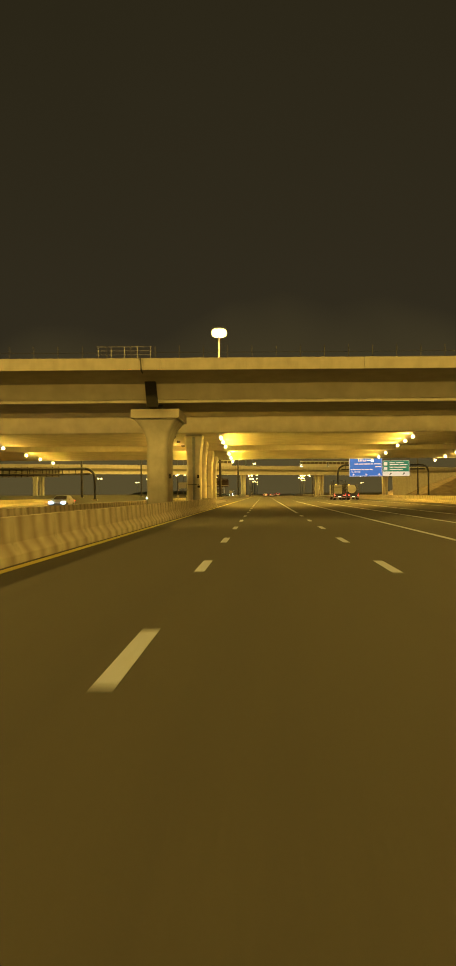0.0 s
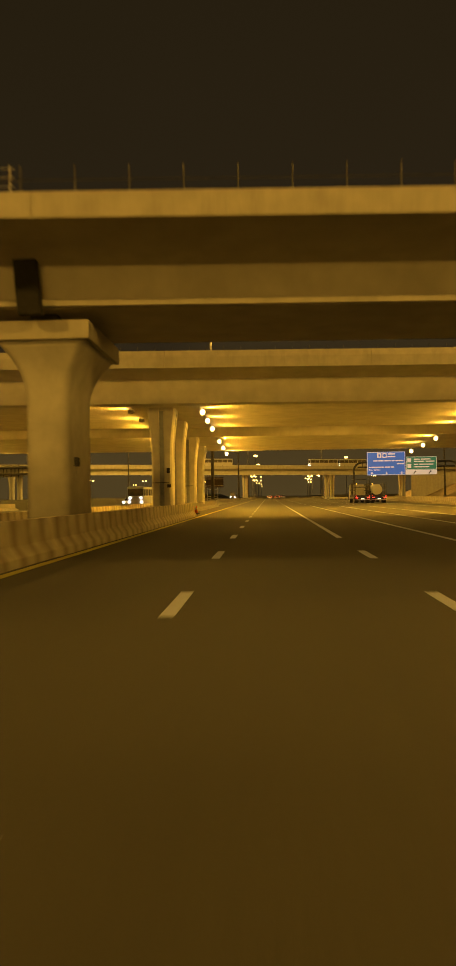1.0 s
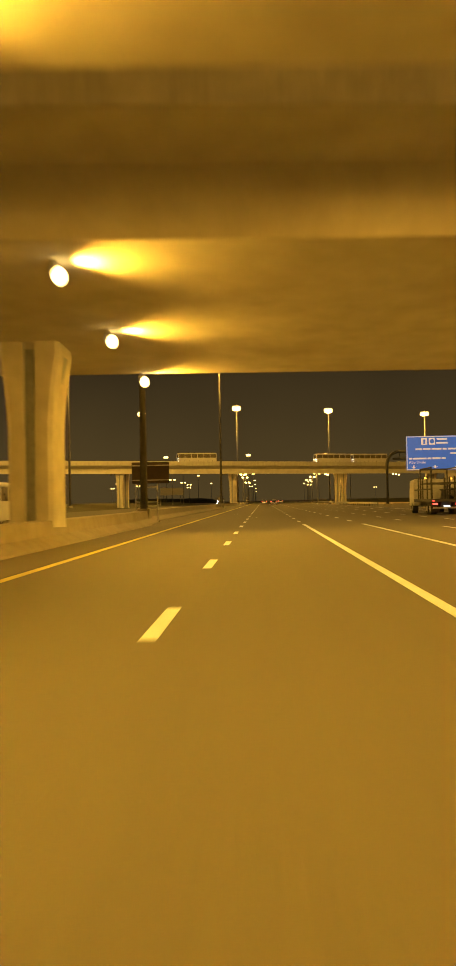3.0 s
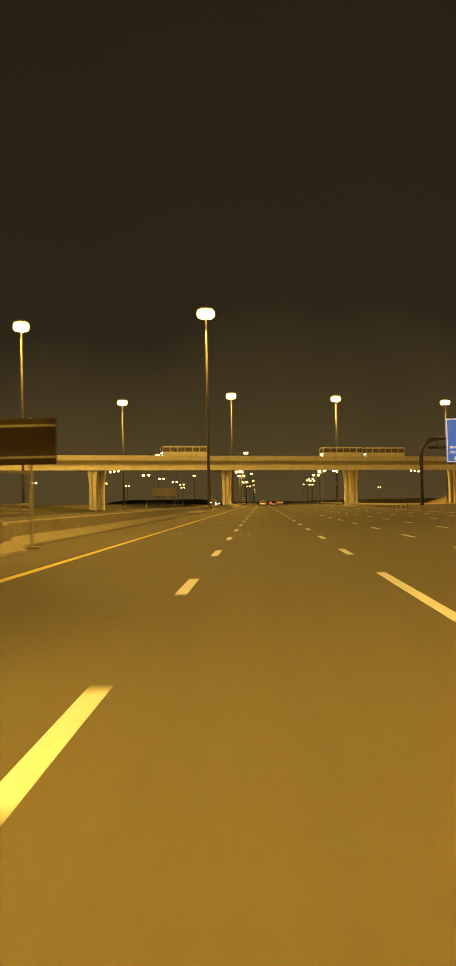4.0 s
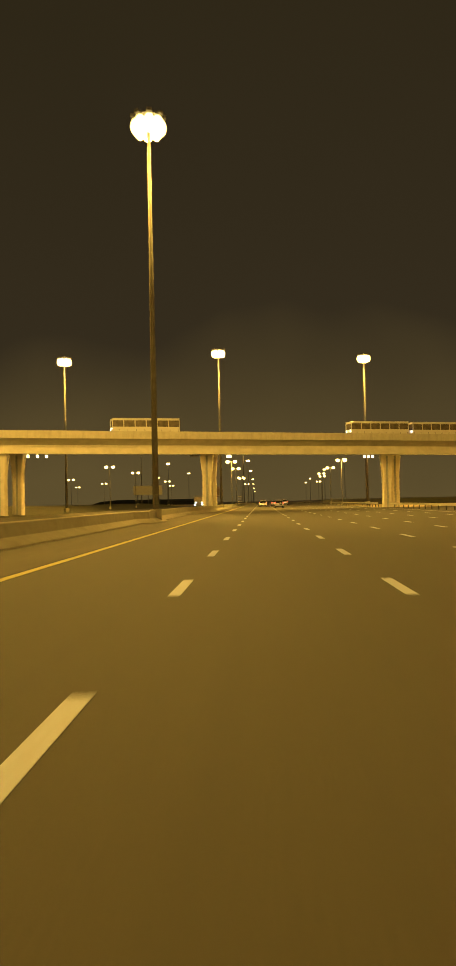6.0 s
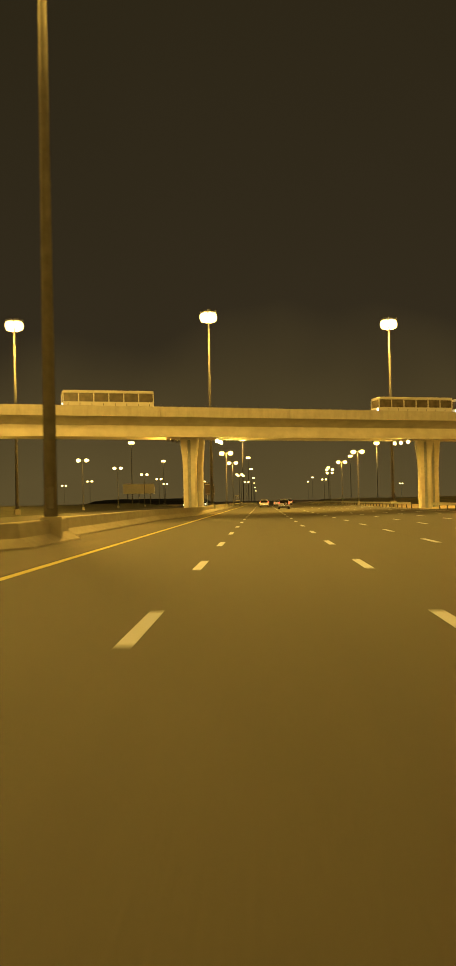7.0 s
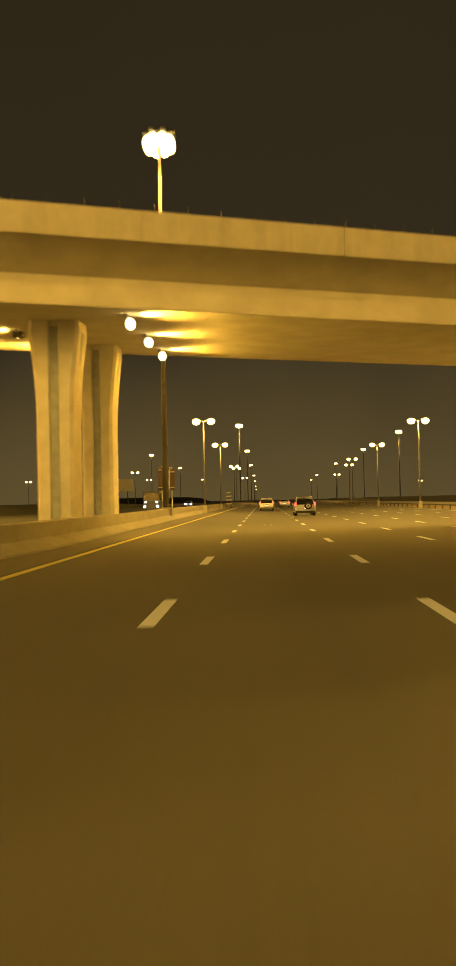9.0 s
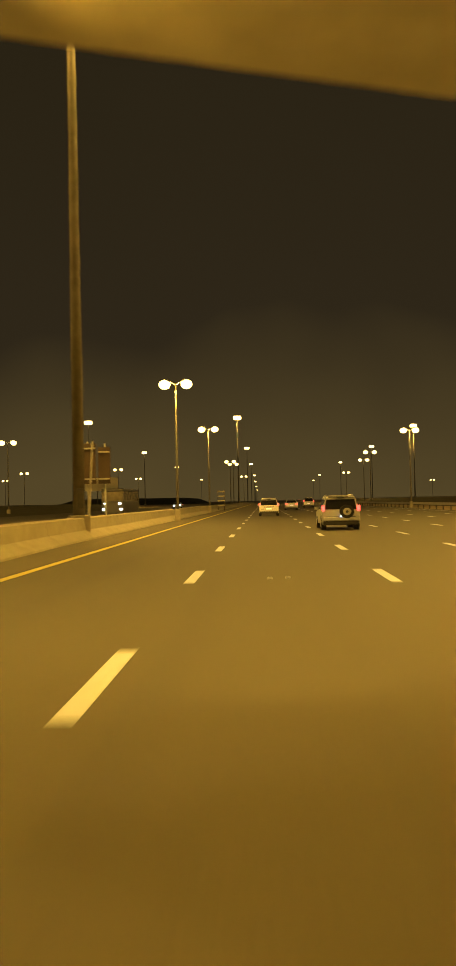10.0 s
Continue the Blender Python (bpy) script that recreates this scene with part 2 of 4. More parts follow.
tagged(part("shoulder", box(-9.4, -5.84, -60, 1500, -0.2, 0.005), SHOULDER), "dusty worn asphalt shoulder beside the yellow edge line", "shoulder", kind="structure")


def stripe(name, x, y0, y1, w, mat, z=0.006):
    return part(name, box(x - w / 2, x + w / 2, y0, y1, -0.02, z), mat, road)


stripe("yellow_edge_line", -5.62, -60, 1400, 0.2, PAINT_YELLOW, 0.009)
stripe("solid_lane_line", 1.825, 61.0, 148.0, 0.19, PAINT_WHITE)
stripe("solid_lane_line", 5.2, -40, 147.0, 0.19, PAINT_WHITE)
stripe("solid_lane_line", 8.5, -40, 141.0, 0.19, PAINT_WHITE)
stripe("solid_lane_line", 11.9, -40, 135.0, 0.19, PAINT_WHITE)
stripe("white_edge_line", 18.2, -60, 1400, 0.18, PAINT_WHITE)
CYCLE, DASH = 9.2264, 2.56
dash = part("lane_dash", box(-0.095, 0.095, 0, DASH, -0.02, 0.006), PAINT_WHITE, road)
first = True
for lane, start in ((-1.825, 6.216), (1.825, 5.9), (5.2, 153.5), (8.5, 153.5), (11.9, 153.5), (15.2, 153.5)):
    for k in range(-2, 74):
        y = start + k * CYCLE
        if lane == 1.825 and 58 < y < 148 or y > (640 if abs(lane) < 2 else 480) or lane > 2 and y < 150:
            continue
        if first:
            dash.matrix_basis = pose(lane, y, 0)
            first = False
        else:
            share(dash, "lane_dash", road, pose(lane, y, 0))

def stud(x, y):
    s = empty("road_stud", x, y, 0.0)
    part("body", prism([(-0.06, -0.01), (0.06, -0.01), (0.045, 0.02), (-0.045, 0.02)], -0.05, 0.05, "y"), PAINT_WHITE, s)
    return tagged(s, "small white reflective stud fixed on the asphalt", "road stud", "road studs in the lanes")


for x, y in ((-0.2, 339.0), (-3.55, 189.7), (-4.6, 170.6), (-1.3, 168.4)):
    stud(x - 0.17, y)
    stud(x + 0.17, y + 0.1)

# ---------- median barriers ----------
JERSEY = [(-0.32, 0.0), (-0.30, 0.19), (-0.13, 0.44), (-0.085, 1.0), (0.085, 1.0), (0.13, 0.44), (0.30, 0.19), (0.32, 0.0)]
jersey = tagged(empty("median_barrier"), "row of stained precast concrete barrier blocks beside the yellow line", "barrier", kind="structure")
SEG = 3.6
bm = prism(JERSEY, 0.02, SEG - 0.02, "y", bevel=0.015)
block = part("barrier_block", bm, BARRIER, jersey)
block.matrix_basis = pose(-6.16, -40, 0)
for k in range(1, 39):
    y = -40 + k * SEG
    x = -6.16 if y < 90 else -6.16 - (y - 90) * 0.075
    share(block, "barrier_block", jersey, pose(x + random.uniform(-0.02, 0.02), y, 0.002, 0, 0, random.uniform(-0.3, 0.3) + (4.0 if y >= 90 else 0)))


across = tagged(empty("opposite_barrier"), "row of pale precast concrete barrier blocks along the oncoming carriageway", "barrier", kind="structure")
for k in range(44):
    share(block, "barrier_block", across, pose(-13.85 + random.uniform(-0.02, 0.02), -20 + k * SEG, -0.2, 0, 0, random.uniform(-0.3, 0.3)))

gore = tagged(empty("gore_barrier"), "row of pale precast concrete barrier blocks beside the exit road", "barrier", kind="structure")
for k in range(38):
    share(block, "barrier_block", gore, pose(22.6 + random.uniform(-0.02, 0.02), 82 + k * SEG, 0.002, 0, 0, random.uniform(-0.3, 0.3)))


def wall_run(name, points, label):
    """A low concrete wall with a sloped toe, along points (x of the road face's foot, y)."""
    top = tagged(empty(name), label, "wall", kind="structure")
    for (x0, y0), (x1, y1) in zip(points, points[1:]):
        n = max(1, round(math.hypot(x1 - x0, y1 - y0) / 12.0))
        for k in range(n):
            a, b = k / n, (k + 1) / n
            bm = bmesh.new()
            rings = []
            for f, gap in ((a, 0.012), (b, -0.012)):
                cx, cy = x0 + (x1 - x0) * f, y0 + (y1 - y0) * f + gap
                rings.append([bm.verts.new((cx + u, cy, v)) for u, v in ((0, 0), (-0.015, 0.07), (-0.5, 0.36), (-0.57, 0.85), (-0.6, 0.88), (-1.2, 0.88), (-1.2, 0.0))])
            m = len(rings[0])
            for j in range(m):
                bm.faces.new((rings[0][j], rings[0][(j + 1) % m], rings[1][(j + 1) % m], rings[1][j]))
            bm.faces.new(rings[0][::-1])
            bm.faces.new(rings[1])
            part("wall_panel", bm, WALL, top)
    return top


wall_run("median_wall", [(-7.45, 101.0), (-7.6, 151.0), (-8.0, 152.5), (-8.0, 157.5), (-8.9, 160), (-9.0, 254.5), (-8.1, 256), (-8.1, 263), (-9.0, 265.5), (-9.0, 298),
                         (-7.25, 316), (-7.25, 344), (-7.5, 352), (-7.5, 900)], "low pale concrete median wall with a sloped toe")
wall_run("far_wall", [(-34.0, -50), (-34.0, 142)], "low concrete wall along the oncoming carriageway's far edge")


# ---------- overpasses ----------
def overpass(name, label, centre, turn, half, z_soffit, drop, web_half, fascia, slab, parapet, reach, ledge=False, posts=0.0, skirt=0.3, fall=0.0, lean=0.2,
             front=None, chamfer=0.2, cope=0.05, pitch=1.75):
    """A concrete girder bridge. Along its own x axis; n is across. drop: fall of the soffit per metre across. fall: degrees by which the deck dips along x.
    lean: how far the webs lean out towards their tops. front: half width of the soffit on the near side, where it differs. chamfer: the share of the lean
    that the bottom corner takes. cope: height of the sloping top of the parapets. pitch: from post to post."""
    front = front or web_half
    top = empty(name, centre[0], centre[1], 0, turn)
    top.matrix_world = pose(centre[0], centre[1], 0, 0, fall, turn)
    lo, hi = reach

    def sag(n, z):
        return (n, z - drop * n)
    girder = [sag(-front, z_soffit), sag(-front - lean * chamfer, z_soffit + 0.12), sag(-front - lean, z_soffit + fascia), sag(-half + 0.15, z_soffit + slab - 0.28),
              sag(-half + 0.1, z_soffit + slab), sag(half - 0.1, z_soffit + slab), sag(half - 0.15, z_soffit + slab - 0.28), sag(web_half + lean, z_soffit + fascia),
              sag(web_half + lean * 0.2, z_soffit + 0.12), sag(web_half, z_soffit)]
    part("box_girder", prism(girder, lo, hi, "x"), WEB, top)
    for side, tag in ((-1, "parapet"), (1, "parapet")):
        e = side * half
        i = side * (half - 0.42)
        z0, z1 = z_soffit + slab - skirt, z_soffit + slab + parapet
        ring = [sag(e, z0), sag(e, z1 - cope), sag(e - side * (0.04 + cope * 0.3), z1), sag(i + side * 0.05, z1), sag(i, z0 + 0.06)]
        n = round((hi - lo) / 15)
        step = (hi - lo) / n
        seg = part(tag, prism(ring, 0.012, step - 0.012, "x"), PARAPET, top)
        seg.matrix_basis = pose(lo, 0, 0)
        for k in range(1, n):
            share(seg, tag, top, pose(lo + k * step, 0, 0))
    if ledge:
        part("ledge", prism([sag(-web_half - 0.32, z_soffit + 0.02), sag(-web_half - 0.32, z_soffit + 0.22), sag(-web_half - 0.1, z_soffit + 0.3), sag(-web_half - 0.1, z_soffit + 0.02)],
                            lo, hi, "x"), PARAPET, top)
    if posts:
        zt = z_soffit + slab + parapet + drop * half
        for side in (-1,):
            p = part("railing_post", tube((0, 0, 0), (0, 0, posts), 0.03, 0.025, 6), DARK_STEEL, top)
            p.matrix_basis = pose(lo + 1, side * (half - 0.2), zt - 0.02)
            for k in range(1, int((hi - lo) / pitch)):
                share(p, "railing_post", top, pose(lo + 1 + k * pitch, side * (half - 0.2), zt - 0.02))
            for h in (0.45, 0.95):
                if h < posts:
                    part("rail", tube((lo, side * (half - 0.2), zt + posts * h), (hi, side * (half - 0.2), zt + posts * h), 0.018, sides=6), DARK_STEEL, top)
    tagged(top, label, "overpass")
    return top


def blade_pier(top, at, height, width=1.7, depth=1.5, flare=0.35, turn=0.0):
    """A pier with a flared head and a deep groove down its front and back."""
    p = part("pier", pier_mesh(width, depth, height, flare), CONCRETE, top)
    m = pose(at[0], at[1], 0, 0, 0, turn)
    p.matrix_basis = top.matrix_world.inverted() @ m
    g = bmesh.new()
    for s in (-1, 1):
        box(-0.16, 0.16, s * (depth / 2 - 0.13) - 0.02, s * (depth / 2 - 0.13) + 0.02, 0.0, height - 0.3, bm=g)
    part("groove", g, GROOVE, p, "dark recessed groove")
    # dark panel, slightly proud of each side, imitates a recess in shade
    for s in (-1, 1):
        n = bmesh.new()
        top = [(-0.3, height - 0.5), (0.3, height - 0.5), (0.05, height * 0.8), (-0.05, height * 0.8)]
        a, b = [], []
        for y, z in top:
            f = pier_flare(z / height)
            x = width / 2 + flare * f
            a.append(n.verts.new((s * (x - 0.05), y, z)))
            b.append(n.verts.new((s * (x + 0.012), y, z)))
        for k in range(4):
            n.faces.new((a[k], a[(k + 1) % 4], b[(k + 1) % 4], b[k]))
        n.faces.new(a[::-1])
        n.faces.new(b)
        part("notch_shade_panel", n, GROOVE, p)
    return p


def pier_flare(u):
    """How far out the flare of a pier has come at the fraction u of its height."""
    return max(0.0, (u - 0.55) / 0.4) ** 1.7 if u < 0.95 else 1.0 - (u - 0.95) * 2.5


def pier_mesh(w, d, h, flare):
    bm = bmesh.new()
    levels = [(0.0, 0.0), (h * 0.55, 0.0)] + [(h * (0.55 + 0.45 * k / 8), pier_flare(0.55 + 0.45 * k / 8)) for k in range(1, 9)]
    rings = []
    for z, f in levels:
        a = w / 2 + flare * f
        b = d / 2
        g, s = 0.17, 0.14
        c = 0.14
        half = [(-a, -b + c), (-a + c, -b), (-g - 0.05, -b), (-g, -b + s), (g, -b + s), (g + 0.05, -b), (a - c, -b), (a, -b + c)]
        ring = half + [(-x, -y) for x, y in half]
        rings.append([bm.verts.new((x, y, z)) for x, y in ring])
    n = len(rings[0])
    for r0, r1 in zip(rings, rings[1:]):
        for k in range(n):
            bm.faces.new((r0[k], r0[(k + 1) % n], r1[(k + 1) % n], r1[k]))
    bm.faces.new(rings[0][::-1])
    bm.faces.new(rings[-1])
    return bm


# the first flyover, on a hammerhead pier
fly = overpass("flyover", "stained concrete flyover on a hammerhead pier with a steel railing", (-1.0, 66.7), 3.0, 7.5, 8.45, 0.0, 3.5, 1.5, 2.28, 0.57, (-140, 140),
               ledge=True, posts=0.9)
inv = fly.matrix_world.inverted()
col = bmesh.new()
levels = [(0.0, 0.82, 2.1), (5.2, 0.82, 2.1)] + [(5.2 + 2.15 * k / 10, 0.82 + 0.9 * (k / 10) ** 2.2, 2.1 + 0.8 * (k / 10) ** 2.2) for k in range(1, 11)]
rings = []
for z, a, b in levels:
    c = 0.3
    ring = []
    for sx, sy, t0 in ((-1, -1, 180), (1, -1, 270), (1, 1, 0), (-1, 1, 90)):
        for k in range(5):
            q = radians(t0 + 22.5 * k)
            ring.append((sx * (a - c) + c * math.cos(q), sy * (b - c) + c * math.sin(q)))
    rings.append([col.verts.new((x, y, z)) for x, y in ring])
for r0, r1 in zip(rings, rings[1:]):
    for k in range(20):
        col.faces.new((r0[k], r0[(k + 1) % 20], r1[(k + 1) % 20], r1[k]))
col.faces.new(rings[0][::-1])
col.faces.new(rings[-1])
pier = part("pier", col, CONCRETE, fly, "", True)
pier.matrix_basis = inv @ pose(-8.93, 66.0, 0)
head = part("pier_cap", box(-1.88, 1.88, -3.1, 3.1, 7.35, 8.05, 0.05), PARAPET, fly)
head.matrix_basis = inv @ pose(-8.93, 66.0, 0)
part("bearing", box(-0.5, 0.5, -2.3, -1.5, 8.04, 8.452), DARK_STEEL, fly).matrix_basis = inv @ pose(-8.93, 66.0, 0)
part("bearing", box(-0.5, 0.5, 1.5, 2.3, 8.04, 8.452), DARK_STEEL, fly).matrix_basis = inv @ pose(-8.93, 66.0, 0)
for px in (-48.0, 33.0):
    o = share(pier, "pier", fly, inv @ pose(px, 66.0 + (px + 9) * 0.052, 0))
    o = share(head, "pier_cap", fly, inv @ pose(px, 66.0 + (px + 9) * 0.052, 0))
# a stretch of pipe railing above the pier
for k in range(5):
    p = part("pipe_post", tube((0, 0, 0), (0, 0, 0.95), 0.025, sides=8), STEEL, fly)
    p.matrix_basis = inv @ pose(-12.5 + k * 0.95, 59.02, 11.25)
for h in (0.35, 0.64, 0.93):
    p = part("pipe_rail", tube((-0.1, 0, h), (3.9, 0.2, h), 0.018, sides=8), STEEL, fly)
    p.matrix_basis = inv @ pose(-12.5, 59.0, 11.25)
# drain box with its hose, hung on the girder over the cap
drain = tagged(empty("drain_box", -9.05, 62.12, 8.06), "black drainage box with a hose hung in front of the girder", "drain box")
part("box", prism([(-0.36, 0.0), (0.5, 0.0), (0.4, 0.9), (0.3, 2.3), (-0.55, 2.36), (-0.45, 1.2)], -0.2, 0.22, "y", bevel=0.06), TARP, drain)
part("hose", sweep([(-0.3, 0.0, 2.3), (-0.36, -0.5, 2.32), (-0.34, -2.0, 2.3), (-0.3, -3.3, 2.33), (-0.28, -3.52, 2.5), (-0.3, -3.56, 3.0), (-0.36, -3.5, 3.3)], 0.05), BLACK, drain)

# twin bridges with rows of floodlights
near = overpass("twin_bridge", "broad concrete box girder bridge with floodlit soffit", (-1.0, 103.2), 3.5, 9.62, 8.29, 0.035, 8.0, 1.95, 2.65, 1.0, (-130, 130),
                posts=0.3, front=6.5, lean=0.6, chamfer=0.8, cope=0.5, pitch=1.27)
far = overpass("twin_bridge", "broad concrete box girder bridge with floodlit soffit", (-1.0, 126.6), 3.5, 10.6, 7.37, 0.035, 8.3, 1.7, 2.3, 1.1, (-130, 130))
for bridge, ys, h in ((near, (98.4, 106.6), (8.49, 8.19)), (far, (119.2, 129.2), (7.65, 7.3))):
    for y, z in zip(ys, h):
        for x in (-8.65, -62.0, 35.0):
            blade_pier(bridge, (x - 0.22, y + 0.3 + (x + 1) * 0.06), z + 0.05, width=1.6, depth=2.1, flare=0.32)

# small boxes and a cable tray on the first piers
def wall_box(x, y, z, w, h, label, turn=0):
    b = empty("junction_box", x, y, z, turn)
    part("case", box(-w / 2, w / 2, -0.16, 0.0, -h / 2, h / 2, 0.02), DARK_STEEL, b)
    part("lid", box(-w / 2 + 0.03, w / 2 - 0.03, -0.185, -0.158, -h / 2 + 0.03, h / 2 - 0.03, 0.01), TARP, b)
    part("conduit", tube((0, -0.06, -h / 2), (0, -0.06, -h / 2 - 0.5), 0.025, sides=8), STEEL, b)
    return tagged(b, label, "junction box")


wall_box(-8.35, 97.2, 3.55, 0.26, 0.42, "small dark junction box on a bridge pier")
wall_box(-8.3, 97.2, 2.35, 0.3, 0.26, "small dark junction box on a bridge pier")
wall_box(-8.13, 65.0, 2.9, 0.3, 0.36, "small dark junction box on the side of the flyover pier", 90)
for yy in (97.12, 118.0):
    t = empty("cable_tray", -8.85, yy, 2.6)
    part("tray", box(-0.75, 0.55, -0.1, 0.0, -0.03, 0.03), DARK_STEEL, t)
    for k in (-0.6, 0.4):
        part("clip", box(k - 0.03, k + 0.03, -0.12, 0.012, -0.05, 0.05), STEEL, t)
    tagged(t, "short dark cable tray across a pier face", "cable tray")

# the skewed overpass further on
SKEW, DIP, BANK = 18.4, 0.35, -0.055


def skew_height(x, y):
    """Height of the skewed bridge's banked and dipping soffit over a place."""
    along = (x + 7.09) / math.cos(radians(SKEW))
    across = (y - 329.44 - (x + 7.09) * math.tan(radians(SKEW))) * math.cos(radians(SKEW))
    return 9.2 - BANK * across - math.tan(radians(DIP)) * along


skew = overpass("skew_overpass", "pale concrete overpass crossing at an angle on paired blade piers", (-7.09, 329.44), SKEW, 8.45, 9.2, BANK, 6.9, 1.3, 2.5, 0.84, (-190, 175), posts=0.32, fall=DIP, lean=-0.8, pitch=1.27)
for x, y in ((-8.7, 325.8), (-8.45, 333.2), (-37.8, 313.5), (-37.5, 321.0), (21.2, 337.2), (23.7, 344.7), (51.0, 349.0), (51.4, 356.5), (-83.5, 296.0), (-83.2, 303.5)):
    blade_pier(skew, (x - 0.22, y + 0.22), skew_height(x, y) + 0.04, width=1.52, depth=1.75, flare=0.32)


# ---------- floodlights under the bridges ----------
def floodlight(x, y, z, aim, watts, visor=False, down=0.62):
    """A boxy floodlight under a soffit. aim: +1 shines towards +x, -1 towards -x."""
    f = empty("floodlight", x, y, z)
    s = aim
    part("housing", prism([(-0.20 * s, -0.08), (0.02 * s, -0.14), (0.06 * s, 0.14), (-0.18 * s, 0.16)], -0.19, 0.2, "y", bevel=0.03), POLE if visor else STEEL, f)
    dome = bmesh.new()
    bmesh.ops.create_uvsphere(dome, u_segments=16, v_segments=10, radius=0.22)
    for v in dome.verts:
        v.co = (v.co.x * 0.5 + 0.12 * s, v.co.y * 0.7, v.co.z * 0.55) if visor else (v.co.x * 0.95 + 0.07 * s, v.co.y - 0.07, v.co.z * 1.05 - 0.1)
    part("lens", dome, FLOOD_LENS, f, "glowing domed sodium lens", True)
    part("bracket", box(-0.12, 0.0, -0.27, 0.27, 0.10, 0.252), STEEL, f)
    if visor:
        part("visor", box(min(0.0, 0.24 * s), max(0.0, 0.24 * s), -0.24, -0.21, -0.15, 0.16), POLE, f)
    tagged(f, "boxy sodium floodlight fixed under a bridge soffit, lit", "floodlight", "floodlights under the bridges")
    lamp_spot("flood_beam", (x + 0.36 * s, y, z + 0.04), (x + 6 * s, y, z - 0.5), watts * 0.42, 135, (1.0, 0.53, 0.062))
    if not visor and -6 < x < 18:
        lamp_spot("lens_glow", (x, y - 0.32, z - 0.3), (x - 3.5 * s, y - 4, z - 5), watts * 0.07, 115)
    lamp_spot("flood_lamp", (x + 0.36 * s, y, z - 0.12), (x + 4.5 * s, y, z - 4.6), watts * down * 1.05, 128, (1.0, 0.54, 0.058))
    return f


def soffit(bridge, x, y):
    """Height of the twin bridges' soffits over a place."""
    c = near if bridge == 0 else far
    n = (c.matrix_world.inverted() @ Vector((x, y, 0))).y
    return (8.29 if bridge == 0 else 7.37) - 0.035 * n


for b, y in ((0, 97.6), (0, 103.0), (0, 108.9), (1, 119.6), (1, 126.9), (1, 134.6)):
    for x, aim, watts in ((-5.7, 1, 1.0), (-11.2, -1, 0.6), (17.3, -1, 0.85), (-35.0, 1, 0.6), (27.5, 1, 0.6)):
        yy = y + (x + 5.7) * 0.06
        floodlight(x, yy, soffit(b, x, yy) - 0.26, aim, FLOOD_POWER * watts, -12 < x < -10)
for k in range(3):
    y = 324.1 + 5.2 * k
    for x, aim, watts in ((-5.6, 1, 1.0), (-11.0, -1, 0.9), (18.0, -1, 0.55), (-34.3, 1, 0.7), (-40.6, -1, 0.6), (39.0, -1, 0.35)):
        yy = y + (x + 5.6) * 0.333
        floodlight(x, yy, skew_height(x, yy) - 0.27, aim, FLOOD_POWER * watts, x in (-11.0, -40.6), 0.22)


# ---------- high masts and street lamps ----------
def high_mast():
    m = empty("high_mast")
    part("pole", tube((0, 0, 0), (0, 0, 29.6), 0.27, 0.12, 14), POLE, m, "tapered weathered grey pole", True)
    part("base", box(-0.42, 0.42, -0.42, 0.42, -0.1, 0.93, 0.04), WALL, m, "square concrete base")
    part("hatch", box(-0.13, 0.13, -0.40, -0.33, 1.2, 2.0, 0.01), DARK_STEEL, m)
    ring = bmesh.new()
    pts = [Vector((math.cos(a * math.tau / 16) * 0.95, math.sin(a * math.tau / 16) * 0.95, 29.5)) for a in range(16)]
    for a, b in zip(pts, pts[1:] + pts[:1]):
        tube(a, b, 0.05, sides=6, bm=ring)
    for a in range(0, 16, 4):
        tube((0, 0, 29.5), pts[a], 0.04, sides=6, bm=ring)
    part("head_ring", ring, STEEL, m)
    part("cap", tube((0, 0, 29.4), (0, 0, 29.95), 0.24, 0.08, 12), STEEL, m)
    lum = bmesh.new()
    box(0.78, 1.42, -0.22, 0.22, 29.45, 29.68, 0.04, bm=lum)
    lens = bmesh.new()
    bmesh.ops.create_uvsphere(lens, u_segments=12, v_segments=8, radius=1.0)
    for v in lens.verts:
        v.co = (0.95 + v.co.x * 0.48, v.co.y * 0.48, 28.8 + v.co.z * 0.64)
    hood = part("luminaire", lum, DARK_STEEL, m)
    glow = part("lens", lens, SODIUM_LENS, hood, "glowing sodium lens", True)
    for k in range(1, 8):
        o = share(hood, "luminaire", m, pose(0, 0, 0, 0, 0, k * 45))
        share(glow, "lens", o, Matrix.Identity(4))
    return tagged(m, "tall galvanised high mast with a ring of lit sodium lamps", "high mast", "high masts along the motorway")


